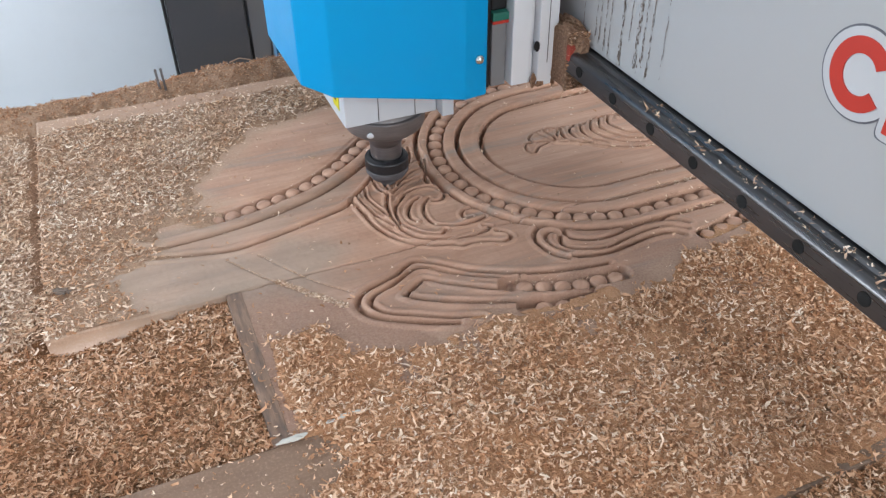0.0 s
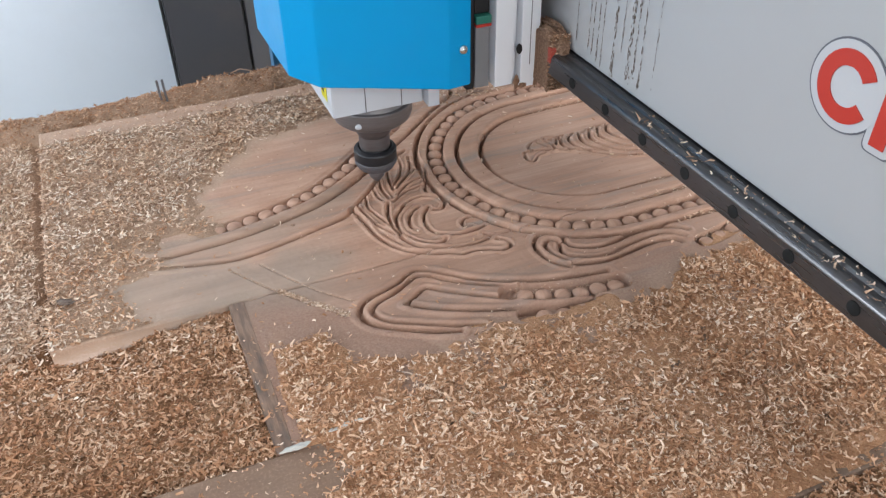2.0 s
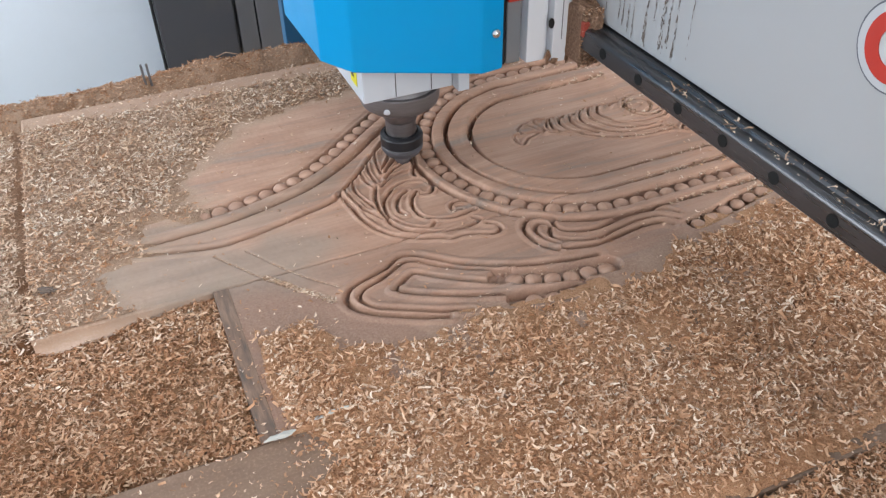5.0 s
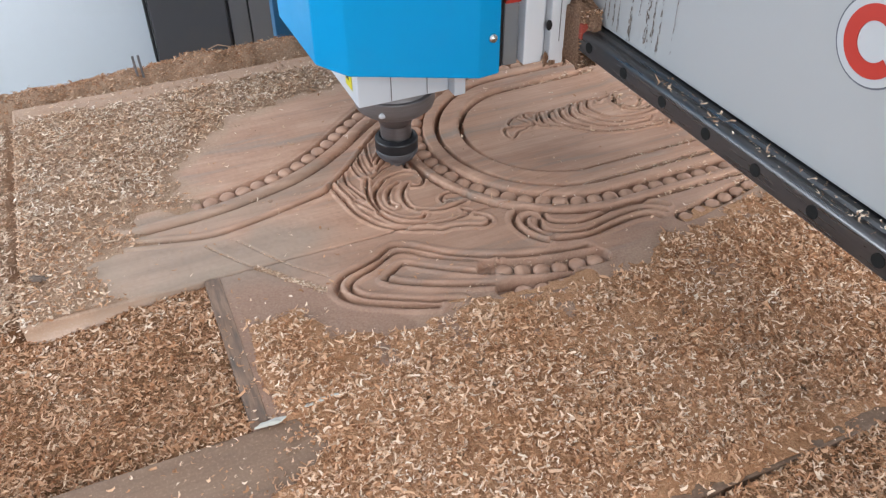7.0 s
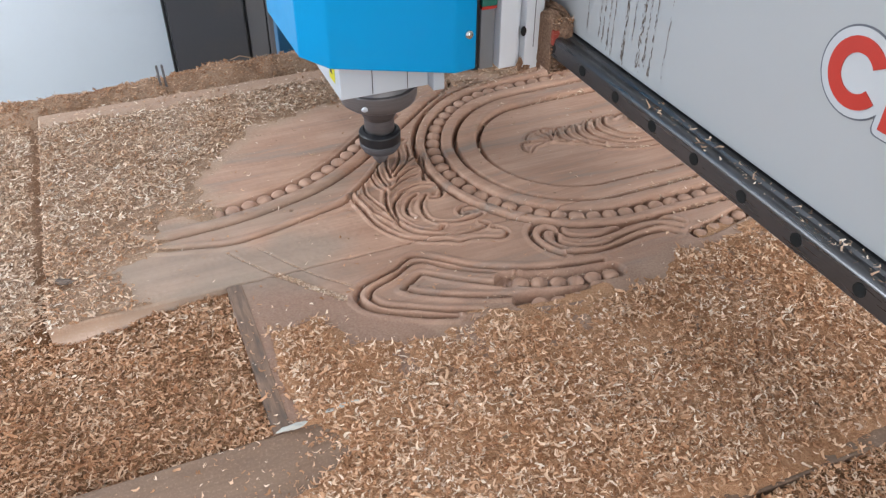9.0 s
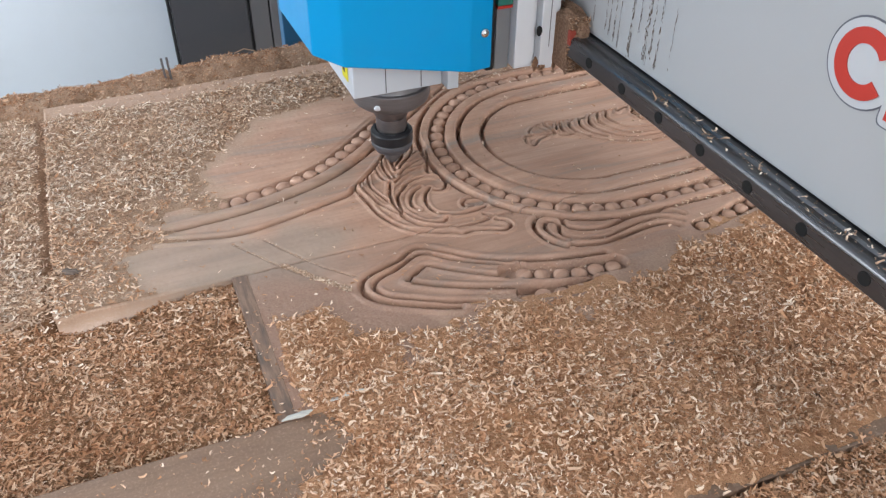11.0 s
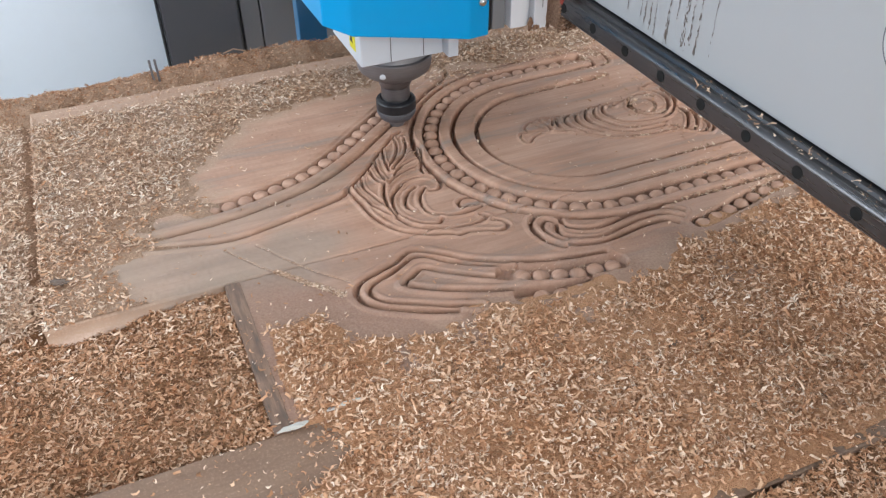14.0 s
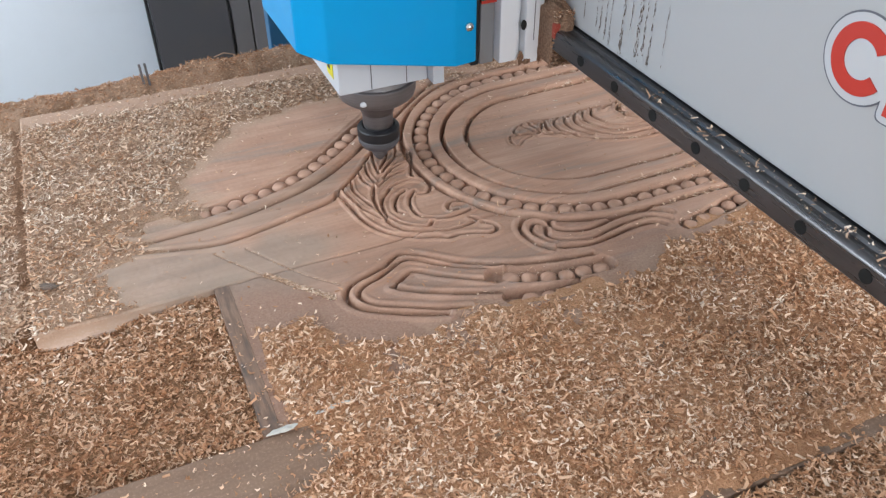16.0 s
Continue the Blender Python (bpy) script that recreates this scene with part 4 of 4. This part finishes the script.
            z += rng.uniform(0.0006, 0.0024) * (1.0 if z < z0 + 0.012 else 1.5)
        part("drip_stain", bm, M_STAIN, g, "dried brown drip")
    # shavings caught on the rail
    r = np.random.default_rng(12)
    n = 63
    ys = np.concatenate([r.normal(m, 0.012, n // 9) for m in (0.10, 0.18, 0.25, 0.31, 0.345, 0.40, 0.455, 0.49, 0.52)])
    ob = shavings("rail_litter", r.uniform(RAIL_X + 0.004, PANEL_X - 0.004, len(ys)), ys, np.full(len(ys), RAIL_Z + half + 0.0012), r, 0.0062, M_CHIP, g)
    tagged(ob, "pale wood chips caught on the rail", kind="stuff")
    n = 250
    ys = 0.56 - 0.62 * r.uniform(0, 1, n) ** 0.8
    ob = shavings("rail_litter", r.uniform(RAIL_X + 0.001, PANEL_X - 0.001, n), ys, np.full(n, RAIL_Z + half + 0.0006), r, 0.0026, M_CHIP, g)
    tagged(ob, "fine pale dust specks on the rail", kind="stuff")
    return g


def rounded(loop, r, n=5):
    out = []
    m = len(loop)
    for i in range(m):
        p, a, b = Vector(loop[i]), Vector(loop[i - 1]), Vector(loop[(i + 1) % m])
        u, v = (a - p).normalized(), (b - p).normalized()
        for k in range(n + 1):
            s = k / n
            q = (p + u * r) * (1 - s) ** 2 + 2 * s * (1 - s) * p + (p + v * r) * s**2
            out.append((q.x, q.y))
    return out


# ---- the carriage that rides on the rail ----
def carriage():
    c = empty("cross_carriage", "aluminium cross carriage clamped to the gantry rail", "machine carriage")
    part("mounting_plate", boxed(0.3910, 0.4130, 0.7350, 0.755, 0.1675, 0.60, 0.0015), M_ALU, c, "bright aluminium plate")
    part("mounting_plate", boxed(0.4135, 0.4185, 0.7420, 0.757, 0.1700, 0.60, 0.001), M_ALU, c, "bright aluminium web")
    plate = part("mounting_plate", boxed(0.4190, 0.4405, 0.7300, 0.752, 0.1640, 0.60, 0.0015), M_ALU, c, "bright aluminium plate with a bolt hole")
    part("groove", boxed(0.4290, 0.4297, 0.7293, 0.7299, 0.19, 0.60), M_CABINET_LIGHT, plate, "fine dark joint")
    bm = bmesh.new()
    bmesh.ops.create_cone(bm, cap_ends=True, segments=20, radius1=0.0040, radius2=0.0040, depth=0.0016,
                          matrix=Matrix.Translation((0.4165, 0.7300, 0.2095)) @ Matrix.Rotation(radians(90), 4, "X") @ Matrix.Diagonal((0.8, 1.4, 1, 1)))
    part("bolt_hole", bm, M_BLACK, plate)
    for x, z, w, h in ((0.4140, 0.1665, 0.006, 0.013), (0.4375, 0.166, 0.005, 0.020), (0.4220, 0.1645, 0.010, 0.005)):
        bm = bmesh.new()
        bmesh.ops.create_icosphere(bm, subdivisions=3, radius=1.0)
        for v in bm.verts:
            n = noise.fractal(v.co * 2.0 + Vector((x * 900, 0, 0)), 0.9, 2.0, 4)
            v.co = Vector((x + v.co.x * w * 0.5 * (1 + 0.5 * n), 0.7298 + v.co.y * 0.0008, z + h * 0.4 + v.co.z * h * 0.6 * (1 + 0.5 * n)))
        part("dirt_patch", bm, M_CRUST, plate, "brown caked dust", smooth=True)
    part("side_strip", boxed(0.4410, 0.4435, 0.7360, 0.80, 0.215, 0.60, 0.001), M_CABINET_LIGHT, c, "dark edge of the plate")
    part("back_plate", boxed(0.300, 0.4330, 0.800, 0.815, 0.165, 0.60, 0.002), M_STEEL, c, "dull steel back plate")
    part("guide_column", boxed(0.3735, 0.3905, 0.748, 0.79, 0.1640, 0.2335, 0.002), M_COLUMN, c, "grey guide column")
    part("guide_column", boxed(0.3630, 0.3725, 0.748, 0.79, 0.1640, 0.60, 0.002), M_BLACK, c, "black guide column")
    part("rubber_stop", boxed(0.3728, 0.3905, 0.744, 0.79, 0.2375, 0.2460, 0.001), M_GREEN, c, "green rubber stop")
    part("seal_strip", boxed(0.3728, 0.3905, 0.7445, 0.79, 0.2340, 0.2372, 0.0005), M_RED, c, "red seal strip")
    part("guide_column", boxed(0.3735, 0.3905, 0.750, 0.79, 0.2465, 0.60, 0.002), M_BLACK, c, "dark upper guide column")
    # bearing block, caked with dust
    part("bearing_block", boxed(0.4355, 0.4583, 0.7025, 0.80, 0.1700, 0.2290, 0.003), M_CRUST, c, "bearing block caked with dust")
    part("end_seal", boxed(0.4350, 0.4425, 0.6968, 0.7024, 0.2030, 0.2190, 0.001), M_SEAL, c, "red end seal")
    bm = bmesh.new()
    bmesh.ops.create_grid(bm, x_segments=70, y_segments=110, size=0.5)
    for v in bm.verts:
        a, b = v.co.x, v.co.y
        n = noise.fractal(Vector((a * 6, b * 15, 3.1)), 0.6, 2.1, 7)
        edge = min(0.5 - abs(a), 0.5 - abs(b))
        v.co = Vector((0.4469 + a * 0.0235 * (1 + 0.12 * n), 0.7026 - 0.0062 * max(0, n + 0.25) * min(1, edge * 9), 0.1995 + b * 0.062 * (1 + 0.05 * n)))
    part("dust_crust", bm, M_CRUST, c, "caked sawdust on the block", smooth=True)
    for at, size, seed in (((0.4490, 0.7020, 0.2160), (0.0100, 0.010, 0.0120), 0), ((0.4400, 0.7120, 0.2300), (0.0060, 0.014, 0.0060), 5), ((0.4520, 0.7220, 0.2300), (0.0060, 0.020, 0.0070), 9)):
        bm = bmesh.new()
        bmesh.ops.create_icosphere(bm, subdivisions=4, radius=1.0)
        for v in bm.verts:
            n = noise.fractal(v.co * 2.6 + Vector((seed, 0, 0)), 0.8, 2.0, 5)
            v.co = Vector([p + q * r * (1 + 0.35 * n) for p, q, r in zip(at, v.co, size)])
        part("dust_crust", bm, M_CRUST, c, "lump of packed sawdust", smooth=True)
    r = np.random.default_rng(21)
    n = 700
    cx, cz = r.uniform(0.4360, 0.4585, n), r.uniform(0.1700, 0.2320, n)
    ob = shavings("clinging_litter", cx, np.full(n, 0.6985) + r.normal(0, 0.0012, n), cz, r, 0.0034, M_BROWN_CHIP, c)
    tagged(ob, "small chips clinging to the caked block", kind="stuff")
    return c


# ---- the spindle with its blue cover ----
def spindle():
    s = empty("router_spindle", "blue-covered router spindle with a black collet nut", "router spindle")
    foot = [(0.179, 0.930, 0.196), (0.181, 0.791, 0.196), (0.2078, 0.766, 0.188), (0.335, 0.7265, 0.178), (0.3604, 0.730, 0.178), (0.370, 0.930, 0.178)]
    top = [(x, y, 0.62) for x, y, z in foot]
    part("cover", prism(foot, top, 0.0022), M_BLUE, s, "bright blue enamelled sheet cover")
    bm = bmesh.new()
    bmesh.ops.create_uvsphere(bm, u_segments=20, v_segments=12, radius=0.0052)
    for v in bm.verts:
        v.co = Vector(v.co) * 1.0 + Vector((0.3505, 0.7285, 0.2195))
    part("screw", bm, M_CHROME, s, "chrome dome-head screw", smooth=True)
    body = part("motor_body", boxed(0.2232, 0.3285, 0.7905, 0.905, 0.1370, 0.260, 0.0015), M_MOTOR, s, "pale grey motor block")
    for x in (0.2605, 0.3025):
        part("panel_joint", boxed(x, x + 0.0009, 0.7899, 0.7902, 0.1385, 0.25), M_CABINET, body, "fine dark joint")
    part("bracket", boxed(0.3290, 0.3425, 0.7745, 0.86, 0.1370, 0.255, 0.001), M_MOTOR, s, "pale grey side bracket")
    label = part("warning_label", boxed(0.2226, 0.2229, 0.808, 0.830, 0.150, 0.174), M_YELLOW, s, "yellow warning label")
    part("warning_mark", prism([(0.2223, 0.817, 0.158), (0.2223, 0.827, 0.158), (0.2223, 0.824, 0.168), (0.2223, 0.820, 0.166)],
                               [(0.2226, 0.817, 0.158), (0.2226, 0.827, 0.158), (0.2226, 0.824, 0.168), (0.2226, 0.820, 0.166)]), M_BLACK, label)
    ax = (0.2897, 0.862, 0)
    part("nose_flange", lathe([(0.0445, 0.150), (0.0445, 0.1185), (0.0452, 0.1172), (0.0490, 0.1168), (0.0498, 0.1158), (0.0498, 0.1140), (0.0492, 0.1110), (0.0486, 0.1025), (0.0465, 0.0960),
                               (0.0400, 0.0905), (0.0320, 0.0860), (0.0250, 0.0835), (0.0210, 0.0825)], ax, 72), M_STEEL, s, "dark turned steel nose flange", smooth=True)
    turned = [part("shaft", lathe([(0.0250, 0.0850), (0.0226, 0.0815), (0.0214, 0.0735), (0.0204, 0.0712), (0.0191, 0.0695), (0.0191, 0.0535),
                                   (0.0182, 0.0525), (0.0182, 0.0500)], ax, 72), M_SHAFT, s, "turned steel shaft collar", smooth=True)]
    nut = part("collet_nut", lathe([(0.0186, 0.0496), (0.0196, 0.0514), (0.0212, 0.0518), (0.0258, 0.0496), (0.0267, 0.0480), (0.0267, 0.0368), (0.0260, 0.0358)], ax, 72), M_NUT, s, "black collet nut", smooth=True)
    turned += [nut, part("nut_cone", lathe([(0.0258, 0.0357), (0.0265, 0.0347), (0.0262, 0.0300), (0.0222, 0.0232), (0.0150, 0.0202), (0.0110, 0.0198)], ax, 72),
                         M_NUTGREY, nut, "worn grey nut cone", smooth=True)]
    for ob in turned:
        ob.data.set_sharp_from_angle(angle=radians(17))
    part("cutter", lathe([(0.0105, 0.0200), (0.0105, 0.0120), (0.0092, 0.0085), (0.0050, 0.0030), (0.0012, -0.0010)], ax, 24), M_STEEL, s, "carbide cutter", smooth=True)
    bm = bmesh.new()
    bmesh.ops.create_uvsphere(bm, u_segments=16, v_segments=10, radius=1.0)
    for v in bm.verts:
        v.co = Vector((0.2605 + v.co.x * 0.0050, 0.8230 + v.co.y * 0.0020, 0.1030 + v.co.z * 0.0036))
    part("paint_dot", bm, M_MOTOR, s, "white paint dot", smooth=True)
    return s


room()
cabinet()
machine_bed()
the_gantry, the_carriage, the_spindle = gantry(), carriage(), spindle()
small_litter()
carved_panel()
sawdust_layer()
scatter_shavings()

# seconds, travel of the gantry, travel along the rail, lift of the spindle
TRAVEL = [
    (0.0, -0.0203, -0.0322, -0.0115),
    (0.5, -0.0128, -0.0048, -0.0108),
    (1.0, -0.0188, 0.0081, -0.0109),
    (1.5, -0.0280, -0.0017, -0.0078),
    (2.0, -0.0262, -0.0069, 0.0018),
    (2.5, -0.0167, -0.0271, -0.0002),
    (3.0, -0.0165, -0.0281, -0.0068),
    (3.5, -0.0137, -0.0245, -0.0114),
    (4.0, 0.0234, -0.0031, -0.0111),
    (6.5, 0.0181, -0.0378, -0.0041),
    (7.0, 0.0179, -0.0378, -0.0114),
    (7.5, 0.0243, -0.0257, -0.0112),
    (8.0, 0.0242, -0.0260, 0.0015),
    (8.5, -0.0080, 0.0048, 0.0020),
    (9.0, -0.0135, 0.0084, -0.0026),
    (11.5, -0.0074, -0.0153, 0.0002),
    (12.0, 0.0071, 0.0275, 0.0020),
    (12.5, 0.0125, 0.0421, -0.0014),
    (13.0, 0.0120, 0.0412, -0.0083),
    (13.5, 0.0147, 0.0496, -0.0119),
    (14.0, 0.0371, 0.0746, -0.0104),
    (14.5, 0.0500, 0.0563, -0.0118),
    (15.0, 0.0432, 0.0292, -0.0115),
    (15.5, 0.0423, 0.0286, 0.0012),
    (16.0, -0.0000, -0.0000, 0.0000),
]


def motions():
    walk(the_gantry, [(t, pose(x, 0, 0)) for t, x, y, z in TRAVEL])
    walk(the_carriage, [(t, pose(x, y, 0)) for t, x, y, z in TRAVEL])
    walk(the_spindle, [(t, pose(x, y, z)) for t, x, y, z in TRAVEL])


motions()
